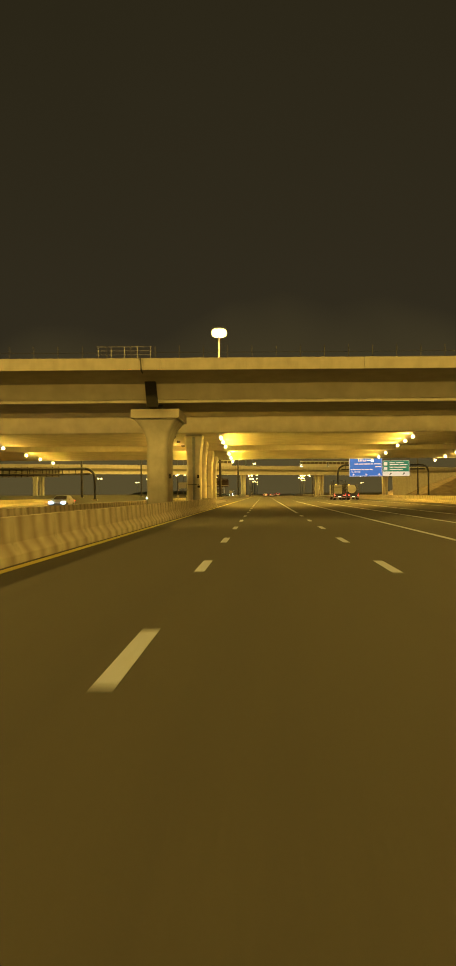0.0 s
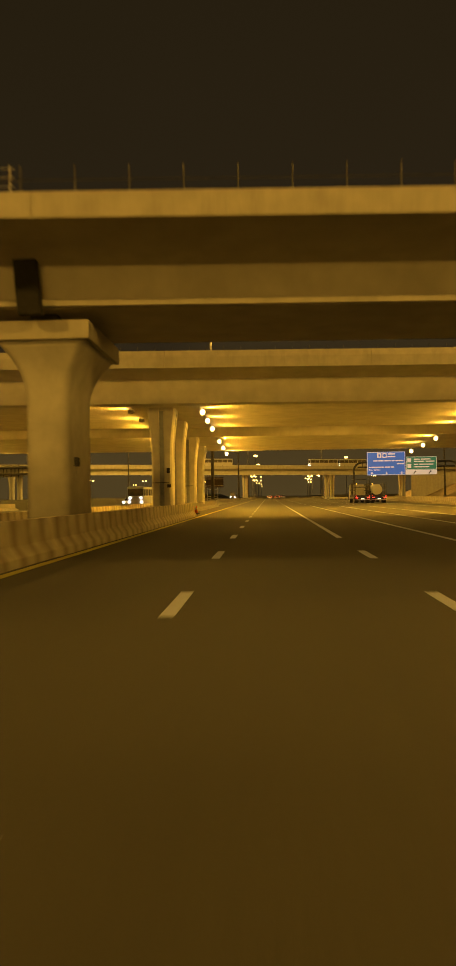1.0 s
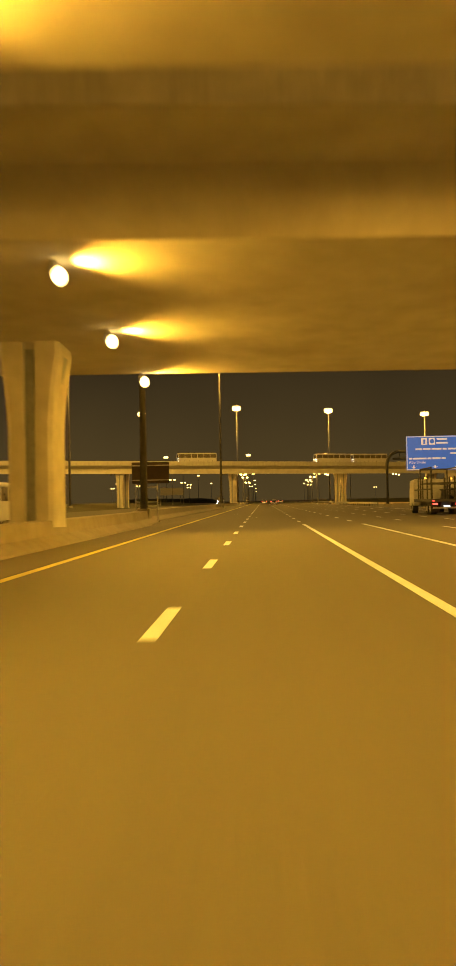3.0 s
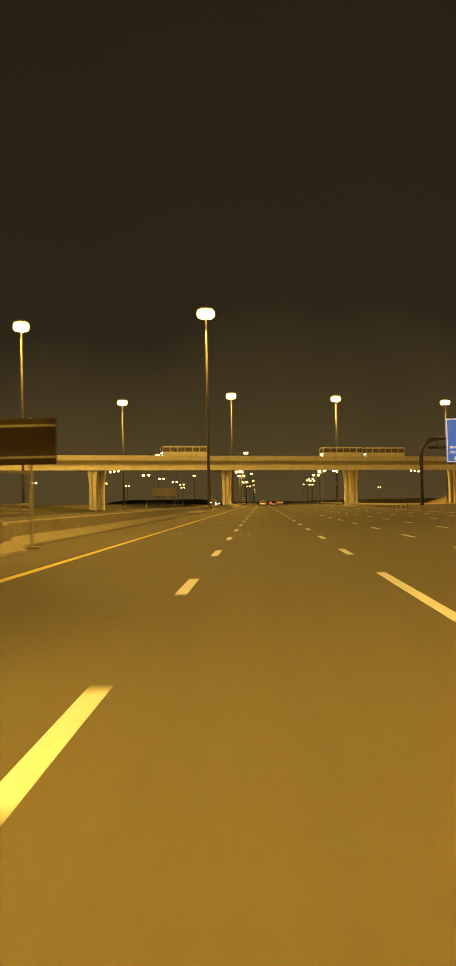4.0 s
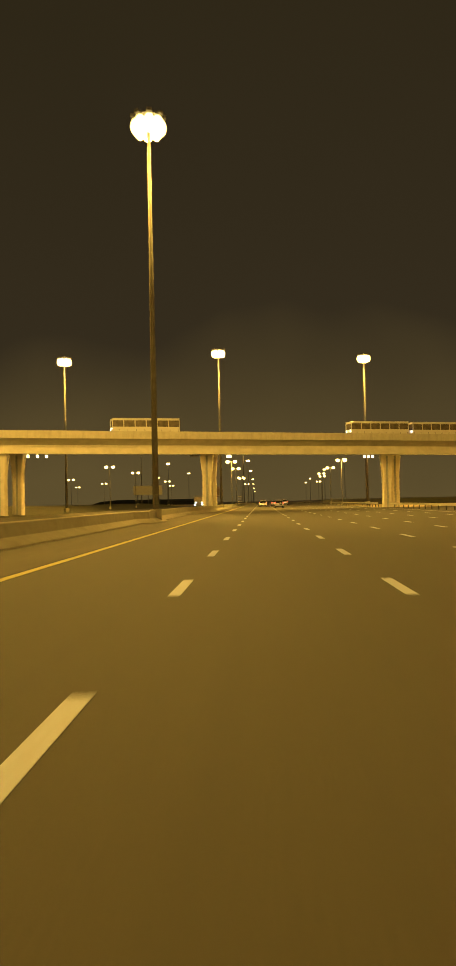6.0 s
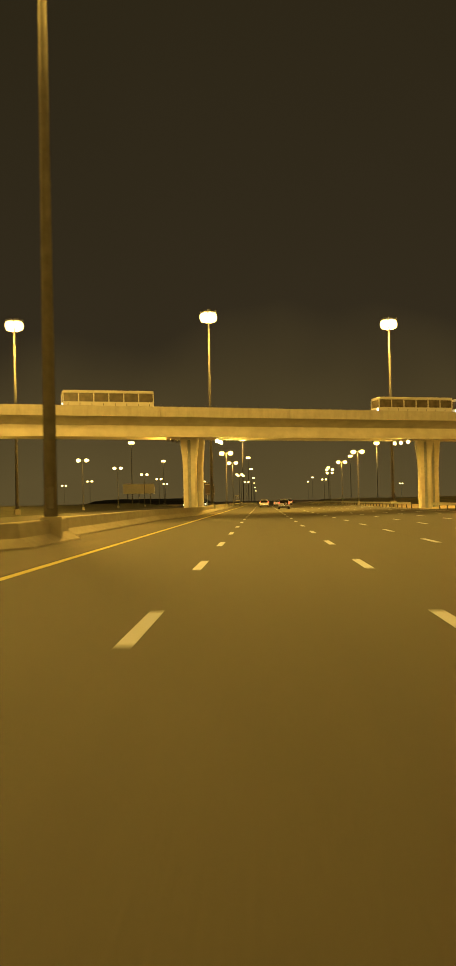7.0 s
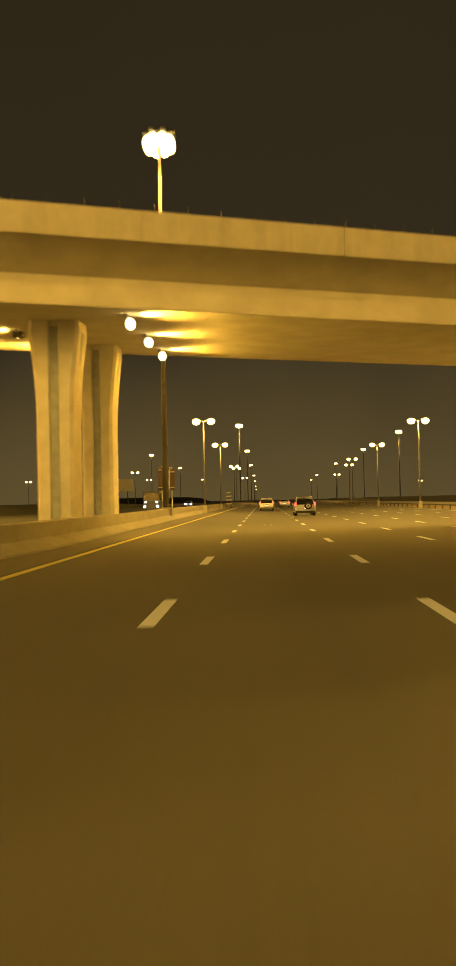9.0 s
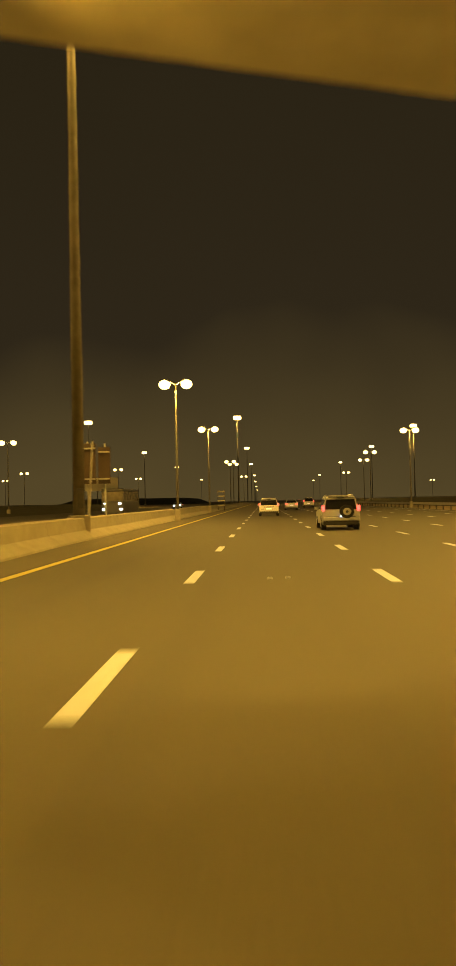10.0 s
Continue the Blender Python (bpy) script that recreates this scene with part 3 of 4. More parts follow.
first_mast = high_mast()
MASTS = [(-8.85, 156.0, 33.0, 1), (-8.7, 260.5, 32.1, 1), (-8.35, 358.4, 31.6, 1), (-37.5, 351.5, 29.6, 1), (-41.0, 270.0, 33.0, 1), (21.0, 364.2, 30.8, 1), (52.0, 366.0, 29.2, 1),
         # (-43, 18) to (48, 262): unseen masts, added to light decks, piers and road
         (37.5, 157.0, 31.0, 1), (-43.0, 190.0, 30.5, 1), (-43.0, 18.0, 31.0, 1), (31.0, 18.0, 31.0, 1), (-9.4, -68.0, 31.0, 1), (-9.4, -180.0, 31.0, 1.5), (33.0, -110.0, 31.0, 1), (-45.0, -105.0, 31.0, 1), (34.0, 83.0, 31.0, 0.35), (-44.0, 82.0, 31.0, 0.35), (48.0, 262.0, 31.0, 0.6),
         (-8.8, 593.0, 29.5, 1), (-9.0, 750.0, 29.5, 0), (-9.8, 938.0, 29.5, 0), (-10.8, 1216.0, 29.5, 0), (-13.0, 1500.0, 29.5, 0), (-16.0, 1950.0, 29.5, 0), (-19.0, 2500.0, 29.5, 0),
         (56.8, 639.0, 29.5, 1), (56.6, 760.0, 29.5, 0), (57.0, 942.0, 29.5, 0), (62.0, 1250.0, 29.5, 0), (70.0, 1500.0, 29.5, 0),
         (-59.0, 597.0, 29.5, 0), (-65.0, 767.0, 29.5, 0), (-68.0, 962.0, 29.5, 0), (-78.0, 1342.0, 29.5, 0)]
for i, (x, y, h, lit) in enumerate(MASTS):
    if i == 0:
        first_mast.matrix_world = pose(x, y, 0)
        mast = first_mast
    else:
        mast = copy_thing(first_mast, pose(x, y, 0, 0, 0, 11 * i))
    mast.scale = (1, 1, h / 29.6)
    if lit:
        lamp_point("mast_lamp", x + math.copysign(0.2, x), y + 1.1, h - 1.8, MAST_POWER * lit, 0.35)


def street_lamp():
    m = empty("street_lamp")
    part("pole", tube((0, 0, 0), (0, 0, 10.9), 0.12, 0.06, 10), POLE, m, "", True)
    part("base", box(-0.22, 0.22, -0.22, 0.22, -0.1, 0.9, 0.02), WALL, m)
    for s in (-1, 1):
        part("arm", sweep([(0, 0, 10.75), (0.35 * s, 0, 10.98), (0.95 * s, 0, 11.08)], 0.04, 8), STEEL, m)
        bm = bmesh.new()
        box(0.85 * s - 0.4, 0.85 * s + 0.4, -0.17, 0.17, 11.05, 11.2, 0.04, bm=bm)
        l = part("luminaire", bm, DARK_STEEL, m)
        bm = bmesh.new()
        bmesh.ops.create_uvsphere(bm, u_segments=12, v_segments=8, radius=1.0)
        for v in bm.verts:
            v.co = (0.88 * s + v.co.x * 0.47, v.co.y * 0.36, 10.82 + v.co.z * 0.4)
        part("lens", bm, SODIUM_LENS, l, "glowing sodium lens", True)
    return tagged(m, "double-armed galvanised street lamp, both lamps lit", "street lamp", "street lamps beyond the overpass")


first_lamp = street_lamp()
LAMPS = [(-7.3, 388.5), (-7.55, 430.0), (-8.4, 519.0), (-8.2, 533.0), (-8.2, 640.0), (-38.5, 402.0), (-38.5, 444.5), (-39.0, 497.0), (-41.0, 551.0), (-49.0, 640.0),
         (18.9, 394.3), (20.0, 439.3), (21.2, 491.8), (29.0, 620.0), (24.0, 526.0), (-71.0, 499.0), (-71.0, 563.0), (-95.0, 470.0), (-98.0, 630.0), (92.0, 780.0)]
for i, (x, y) in enumerate(LAMPS):
    if i == 0:
        first_lamp.matrix_world = pose(x, y, 0)
    else:
        copy_thing(first_lamp, pose(x, y, 0))
for x, y in ((-7.3, 388.5), (-7.55, 430.0), (18.9, 394.3), (20.0, 439.3)):
    lamp_point("street_lamp_light", x, y, 10.4, MAST_POWER * 0.055, 0.4)


# ---------- sign gantries ----------
def arch(x0, x1, y, z, name, label):
    g = empty(name, 0, y, 0)
    bend = 2.2
    pts = [(x0, 0, 0), (x0, 0, z - bend)]
    for k in range(1, 7):
        a = k / 6 * math.pi / 2
        pts.append((x0 + bend * (1 - math.cos(a)), 0, z - bend + bend * math.sin(a)))
    part("leg", sweep(pts, 0.28, 12), DARK_STEEL, g, "", True)
    pts = [(x1, 0, 0), (x1, 0, z - bend)]
    for k in range(1, 7):
        a = k / 6 * math.pi / 2
        pts.append((x1 - bend * (1 - math.cos(a)), 0, z - bend + bend * math.sin(a)))
    part("leg", sweep(pts, 0.28, 12), DARK_STEEL, g, "", True)
    part("beam", tube((x0 + bend, 0, z), (x1 - bend, 0, z), 0.28, sides=12), DARK_STEEL, g, "", True)
    part("beam", tube((x0 + 1.0, 0, z - 1.25), (x1 - 1.0, 0, z - 1.25), 0.2, sides=12), DARK_STEEL, g, "", True)
    n = int((x1 - x0 - 2 * bend) / 1.5)
    for k in range(n + 1):
        x = x0 + bend + k * 1.5
        part("brace", tube((x, 0, z), (x, 0, z - 1.25), 0.09, sides=8), DARK_STEEL, g)
    for x in (x0, x1):
        part("footing", box(x - 0.6, x + 0.6, -0.6, 0.6, -0.2, 0.5, 0.04), WALL, g)
    return tagged(g, label, "sign gantry")


arch(21.3, 47.8, 244.1, 9.6, "sign_gantry", "dark tubular sign gantry with rounded corners over the exit road")
arch(-72.0, -38.5, 183.0, 7.4, "sign_gantry", "dark tubular sign gantry over the oncoming carriageway")
part_back = tagged(empty("gantry_sign", -52.0, 183.5, 0), "large motorway sign seen from behind on its gantry", "road sign")
part("panel", box(-8, 5.5, 0, 0.1, 5.6, 7.9), PARAPET, part_back, "pale weathered sheet metal back")
for k in range(10):
    part("stiffener", box(-7.6 + k * 1.42, -7.46 + k * 1.42, -0.1, -0.003, 5.6, 7.9), SIGN_BACK, part_back)


def bar(parent, mat, x0, x1, z0, z1, y=-0.008):
    return part("bar", box(x0, x1, y, 0.004, z0, z1), mat, parent)


def lettering(text, size, x, z, mat, parent):
    c = bpy.data.curves.new("lettering", "FONT")
    c.body, c.size, c.extrude = text, size, 0.004
    tmp = bpy.data.objects.new("tmp", c)
    me = bpy.data.meshes.new_from_object(tmp)
    bpy.data.objects.remove(tmp)
    me.materials.append(mat)
    o = new("lettering", me)
    o.parent = parent
    o.matrix_basis = pose(x, -0.012, z, 90, 0, 0)
    return o


def frame_strip(parent, mat, w, z0, z1, t, inset=0.06):
    for a, b, c, d in ((inset, w - inset, z0 + inset, z0 + inset + t), (inset, w - inset, z1 - inset - t, z1 - inset),
                       (inset, inset + t, z0 + inset + t, z1 - inset - t), (w - inset - t, w - inset, z0 + inset + t, z1 - inset - t)):
        part("border", box(a, b, -0.006, 0.004, c, d), mat, parent)


blue = empty("direction_sign", 24.6, 243.55, 0)
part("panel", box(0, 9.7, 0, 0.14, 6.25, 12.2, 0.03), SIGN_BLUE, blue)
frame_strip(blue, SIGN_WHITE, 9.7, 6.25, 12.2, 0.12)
for x in (2.6, 3.95):
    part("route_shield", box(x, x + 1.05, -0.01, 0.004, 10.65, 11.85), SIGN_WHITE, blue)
part("arrow", prism([(2.98, 10.8), (3.28, 10.8), (3.28, 11.3), (3.42, 11.3), (3.13, 11.7), (2.84, 11.3), (2.98, 11.3)], -0.016, 0.0, "y"), SIGN_BLUE, blue)
part("badge", tube((4.475, -0.016, 11.25), (4.475, 0.0, 11.25), 0.38, sides=18), SIGN_BLUE, blue)
for x0, x1, z0, z1 in ((5.3, 7.1, 11.45, 11.75), (5.2, 7.2, 10.8, 11.08), (1.6, 2.7, 9.75, 10.05), (2.9, 4.2, 9.75, 10.05), (4.4, 6.1, 9.75, 10.05), (6.3, 7.0, 9.75, 10.05),
                       (7.2, 9.2, 9.75, 10.05), (7.6, 9.3, 8.95, 9.25), (0.45, 0.95, 8.12, 8.42), (1.1, 3.5, 8.12, 8.42), (3.65, 4.3, 8.12, 8.42), (4.5, 5.9, 8.12, 8.42), (6.1, 6.8, 8.12, 8.42)):
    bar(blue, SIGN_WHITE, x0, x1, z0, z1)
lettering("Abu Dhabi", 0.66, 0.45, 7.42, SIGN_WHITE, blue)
for x in (1.25, 4.95, 8.75):
    part("arrow", prism([(x - 0.5, 6.9), (x - 0.13, 6.78), (x - 0.13, 7.1), (x + 0.13, 7.1), (x + 0.13, 6.78), (x + 0.5, 6.9), (x, 6.5)], -0.012, 0.0, "y"), SIGN_WHITE, blue)
tagged(blue, "large blue motorway sign with white lettering, glowing in place of retroreflection", "road sign")
green = empty("exit_sign", 34.4, 243.55, 0)
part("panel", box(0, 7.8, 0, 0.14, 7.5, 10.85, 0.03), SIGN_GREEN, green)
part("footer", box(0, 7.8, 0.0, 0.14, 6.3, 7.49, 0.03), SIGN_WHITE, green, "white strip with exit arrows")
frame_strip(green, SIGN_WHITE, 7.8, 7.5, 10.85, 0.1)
for z in (9.4, 8.0):
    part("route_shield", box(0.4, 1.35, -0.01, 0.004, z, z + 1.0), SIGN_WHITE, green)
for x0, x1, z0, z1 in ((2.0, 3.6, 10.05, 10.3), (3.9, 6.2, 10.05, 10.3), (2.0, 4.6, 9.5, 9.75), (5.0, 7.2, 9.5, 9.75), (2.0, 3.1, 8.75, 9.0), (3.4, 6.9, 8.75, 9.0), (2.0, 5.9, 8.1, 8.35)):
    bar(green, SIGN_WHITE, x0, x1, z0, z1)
for x in (2.2, 6.0):
    part("arrow", prism([(x - 0.35, 6.55), (x - 0.2, 6.45), (x + 0.2, 6.95), (x + 0.35, 6.8), (x + 0.4, 7.3), (x - 0.1, 7.2), (x + 0.05, 7.08)], -0.012, 0.0, "y"), BLACK, green)
tagged(green, "green exit sign with a white footer, glowing in place of retroreflection", "road sign")


# ---------- signs, cones and clutter on the median ----------
def median_sign(x, y, boards, label, posts, lean=0.0):
    s = empty("median_sign", x, y, 0)
    for x0, x1, z0, z1 in boards:
        b = part("board", box(x0, x1, 0, 0.05, z0, z1, 0.01), SIGN_BACK, s)
        for z in (z0 + 0.25, z1 - 0.25):
            part("stiffener", box(x0 + 0.03, x1 - 0.03, -0.05, -0.002, z - 0.04, z + 0.04), STEEL, b)
    for px, h in posts:
        part("post", tube((px, 0.09, 0.0), (px + lean * h, 0.09, h), 0.055, sides=8), STEEL, s)
    return tagged(s, label, "road sign")


back = median_sign(-8.3, 159.0, ((-1.85, 0.9, 2.85, 4.42),), "broad brown backed road sign on steel posts behind the wall", ((0.0, 4.45), (-1.6, 4.3)))
for z, x0 in ((2.6, -1.5), (1.5, -1.65), (1.2, -1.6)):
    part("cross_rail", box(x0, 0.06, 0.02, 0.09, z - 0.045, z + 0.045, 0.01), STEEL, back)
part("foot_plate", box(-0.22, 0.22, -0.1, 0.3, 0.0, 0.07, 0.02), WALL, back)
median_sign(-9.0, 366.0, ((-0.95, -0.15, 2.5, 4.6), (-0.05, 0.6, 2.5, 4.4)), "brown backed road signs on steel posts behind the wall", ((-0.6, 4.7), (0.3, 4.6)))
median_sign(-8.55, 361.0, (), "bare leaning steel post beside the median wall", ((0.0, 4.4),), 0.06)


def cone(x, y, turn):
    c = empty("traffic_cone", x, y, 0.006, turn)
    part("base", box(-0.24, 0.24, -0.24, 0.24, 0, 0.05, 0.015), BLACK, c)
    part("body", tube((0, 0, 0.05), (0, 0, 0.7), 0.15, 0.03, 16), ORANGE, c, "", True)
    part("band", tube((0, 0, 0.38), (0, 0, 0.48), 0.094, 0.076, 16), BARRIER, c, "dirty pale band")
    return tagged(c, "dirty orange traffic cone standing on the shoulder", "traffic cone", "cones on the shoulder")


cone(-6.75, 103.6, 12)
cone(-6.55, 98.6, 40)

stand = empty("crash_cushion", -7.2, 452.0, 0)
for q in (-0.5, 0.5):
    part("upright", box(q - 0.05, q + 0.05, 0, 0.1, 0.2, 3.2, 0.02), SIGN_BACK, stand)
for k in range(4):
    part("rung_board", box(-0.55, 0.55, -0.04, -0.003, 0.7 + 0.72 * k, 0.92 + 0.72 * k, 0.01), BARRIER, stand)
for s in (-0.5, 0.5):
    part("foot", box(s - 0.08, s + 0.08, -0.3, 0.5, 0, 0.3), DARK_STEEL, stand)
tagged(stand, "pale ladder-like marker stand on the shoulder", "marker board")

bill = empty("billboard", -55.0, 590.0, 0)
part("panel", box(-7, 7, 0, 0.4, 5.6, 10.0, 0.05), BUS_WHITE, bill)
for x in (-5, 0, 5):
    part("post", tube((x, 0.7, 0), (x, 0.7, 10), 0.2), DARK_STEEL, bill)
tagged(bill, "dim large billboard on steel posts beside the motorway", "billboard")


# ---------- guard rail, embankments and the ramp wall ----------
def guard_rail(x, y0, y1):
    g = tagged(empty("guard_rail", x, 0, 0), "galvanised steel guard rail along the carriageway's edge", "guard rail", kind="structure")
    part("rail", prism([(-0.04, 0.48), (0.04, 0.53), (-0.02, 0.6), (-0.02, 0.66), (0.04, 0.73), (-0.04, 0.78), (-0.06, 0.78), (-0.06, 0.48)], y0, y1, "y"), STEEL, g)
    p = part("post", box(0.02, 0.14, -0.05, 0.05, -0.1, 0.74), DARK_STEEL, g)
    p.matrix_basis = pose(0, y0, 0)
    for k in range(1, int((y1 - y0) / 4.0)):
        share(p, "post", g, pose(0, y0 + 4.0 * k, 0))


guard_rail(20.3, 250, 330)
guard_rail(20.6, 346, 620)


def bank(name, x0, x1, y0, y1, h, slope, mat, label, seed):
    """A low bank of earth with an uneven crest."""
    bm = bmesh.new()
    nx, ny = 10, max(8, int((y1 - y0) / 8))
    grid = []
    for j in range(ny + 1):
        row = []
        for i in range(nx + 1):
            u, v = i / nx, j / ny
            x, y = x0 + (x1 - x0) * u, y0 + (y1 - y0) * v
            edge = min(u, 1 - u) * (x1 - x0) / slope
            end = min(v, 1 - v) * (y1 - y0) / slope
            z = min(h, edge, end) * (1 + 0.18 * noise.noise((x * 0.05 + seed, y * 0.05, 0))) - 0.15
            row.append(bm.verts.new((x, y, z)))
        grid.append(row)
    for a, b in zip(grid, grid[1:]):
        for i in range(nx):
            bm.faces.new((a[i], a[i + 1], b[i + 1], b[i]))
    return tagged(part(name, bm, mat), label, "embankment", kind="structure")


bank("embankment", -150, -35.5, 128, 560, 1.5, 2.5, HULL, "dark scrubby earth bank beyond the oncoming carriageway", 3)
bank("far_ridge", -160, -48, 930, 1080, 5.0, 2.6, HULL, "low dark far ridge beyond the lamps", 7)
bank("embankment", 55, 150, 300, 420, 7.5, 2.2, SAND, "sandy earth bank beside the overpass", 9)
bank("embankment", 30, 110, 420, 760, 1.6, 4.0, HULL, "low scrubby bank along the carriageway", 5)

ramp = empty("ramp_wall", 0, 0, 0)
RW = [(52.0, 338.0, 8.3), (70.0, 330.0, 9.0), (100.0, 318.0, 10.0), (160.0, 300.0, 11.5)]
for (xa, ya, za), (xb, yb, zb) in zip(RW, RW[1:]):
    n = 4
    for k in range(n):
        f, g = k / n, (k + 1) / n
        xs = [xa + (xb - xa) * q for q in (f, g)]
        ys = [ya + (yb - ya) * q for q in (f, g)]
        zs = [za + (zb - za) * q for q in (f, g)]
        bm = bmesh.new()
        lo = [bm.verts.new((xs[i], ys[i] + d, -0.2)) for i, d in ((0, 0), (1, 0), (1, 1.0), (0, 1.0))]
        hi = [bm.verts.new((xs[i], ys[i] + d, zs[i])) for i, d in ((0, 0), (1, 0), (1, 1.0), (0, 1.0))]
        for j in range(4):
            bm.faces.new((lo[j], lo[(j + 1) % 4], hi[(j + 1) % 4], hi[j]))
        bm.faces.new(lo[::-1])
        bm.faces.new(hi)
        part("wall_panel", bm, PARAPET, ramp)
tagged(ramp, "pale concrete retaining wall of the ramp", "wall", kind="structure")


# ---------- vehicles ----------
def wheel(parent, x, y, r, w, side):
    t = part("tyre", tube((x - w / 2, y, r), (x + w / 2, y, r), r, sides=20), RUBBER, parent)
    part("rim", tube((x + side * (w / 2 - 0.01), y, r), (x + side * (w / 2 + 0.012), y, r), r * 0.62, r * 0.56, 14), CAR_SILVER, t)
    return t


def suv(name, x, y, paint, label, spare, width=1.88, height=1.86, length=4.8, turn=0.0, front=False):
    """A tall estate car; its back is at local y = 0, its nose towards +y."""
    c = empty(name, x, y, 0.004, turn)
    L, W, Z = length, width / 2, height
    lower = [(0.02, 0.42), (0.0, 0.75), (0.05, 1.08), (L * 0.66, 1.08), (L - 0.25, 1.0), (L - 0.02, 0.8), (L, 0.42), (L - 0.3, 0.3), (0.3, 0.3)]
    part("body", prism(lower, -W, W, "x", bevel=0.07), paint, c, "", True)
    roof = bmesh.new()
    rings = []
    for yy, zz, ww in ((0.06, 1.05, W - 0.03), (0.20, 1.45, W - 0.13), (0.34, Z - 0.08, W - 0.2), (0.6, Z, W - 0.26), (L * 0.45, Z, W - 0.26), (L * 0.52, Z - 0.08, W - 0.24), (L * 0.68, 1.05, W - 0.06)):
        rings.append((yy, zz, ww))
    left = [roof.verts.new((-w, yy, zz)) for yy, zz, w in rings]
    right = [roof.verts.new((w, yy, zz)) for yy, zz, w in rings]
    for k in range(len(rings) - 1):
        roof.faces.new((left[k], left[k + 1], right[k + 1], right[k]))
    roof.faces.new(left)
    roof.faces.new(right[::-1])
    roof.faces.new((left[0], right[0], right[-1], left[-1]))
    part("cabin", roof, paint, c)
    bm = bmesh.new()
    vs = [bm.verts.new(p) for p in ((-W + 0.15, 0.066, 1.13), (W - 0.15, 0.066, 1.13), (W - 0.24, 0.235, 1.66), (-W + 0.24, 0.235, 1.66))]
    f = bm.faces.new(vs)
    r = bmesh.ops.extrude_face_region(bm, geom=[f])
    for v in r["geom"]:
        if isinstance(v, bmesh.types.BMVert):
            v.co.y += 0.06
    part("rear_window", bm, GLASS, c, "tinted rear window")
    for s in (-1, 1):
        bm = bmesh.new()
        vs = [bm.verts.new((s * (W - 0.055), 0.35, 1.14)), bm.verts.new((s * (W - 0.055), L * 0.62, 1.14)), bm.verts.new((s * (W - 0.19), L * 0.5, Z - 0.2)), bm.verts.new((s * (W - 0.19), 0.5, Z - 0.2))]
        f = bm.faces.new(vs)
        r = bmesh.ops.extrude_face_region(bm, geom=[f])
        for v in r["geom"]:
            if isinstance(v, bmesh.types.BMVert):
                v.co.x -= s * 0.05
        part("side_window", bm, GLASS, c)
        part("tail_lamp", box(s * (W - 0.06) - 0.07, s * (W - 0.06) + 0.07, -0.02, 0.2, 1.04, 1.34, 0.03), RED_LENS, c, "lit red tail lamp")
        part("mirror", box(s * (W + 0.1) - 0.1, s * (W + 0.1) + 0.1, L * 0.62, L * 0.62 + 0.12, 1.08, 1.26, 0.03), paint, c)
        part("roof_rail", tube((s * (W - 0.3), 0.55, Z + 0.05), (s * (W - 0.3), L * 0.45, Z + 0.05), 0.025, sides=6), STEEL, c)
        part("head_lamp", box(s * (W - 0.25) - 0.2, s * (W - 0.25) + 0.2, L - 0.12, L + 0.01, 0.72, 0.9, 0.03), WHITE_LENS, c, "lit head lamp")
        for yy in (0.85, L - 0.9):
            wheel(c, s * (W - 0.1), yy, 0.37, 0.25, s)
    part("bumper", box(-W + 0.02, W - 0.02, -0.1, 0.2, 0.5, 0.7, 0.05), paint, c)
    part("valance", box(-W + 0.06, W - 0.06, -0.07, 0.3, 0.28, 0.505, 0.03), BLACK, c, "black plastic lower bumper")
    part("door_seam", box(-W + 0.2, W - 0.2, -0.006, 0.03, 0.715, 0.735), BLACK, c)
    part("high_stop_lamp", box(-0.18, 0.18, 0.26, 0.3, Z - 0.13, Z - 0.09), GLASS, c)
    for s in (-1, 1):
        part("wheel_arch", tube((s * (W - 0.02), 0.85, 0.4), (s * (W + 0.008), 0.85, 0.4), 0.46, 0.45, 20), BLACK, c)
    part("number_plate", box(-0.26 + (0.2 if spare else 0), 0.26 + (0.2 if spare else 0), -0.115, -0.095, 0.70, 0.83), PLATE_GLOW if spare else SIGN_WHITE, c, "plain white number plate")
    if spare:
        s = part("spare_wheel", tube((0.28, -0.19, 1.0), (0.28, 0.02, 1.0), 0.36, sides=24), RUBBER, c, "spare wheel on the back door")
        part("rim", tube((0.28, -0.21, 1.0), (0.28, -0.185, 1.0), 0.17, 0.21, 18), CAR_SILVER, s, "silver spare wheel rim")
        part("hub", tube((0.28, -0.225, 1.0), (0.28, -0.2, 1.0), 0.07, 0.08, 12), DARK_STEEL, s)
    else:
        part("trim_strip", box(-0.5, 0.5, -0.012, 0.03, 0.92, 1.0, 0.01), CHROME, c)
    part("spoiler", box(-W + 0.3, W - 0.3, 0.18, 0.42, Z - 0.05, Z + 0.02, 0.02), paint, c)
    return tagged(c, label, "car")


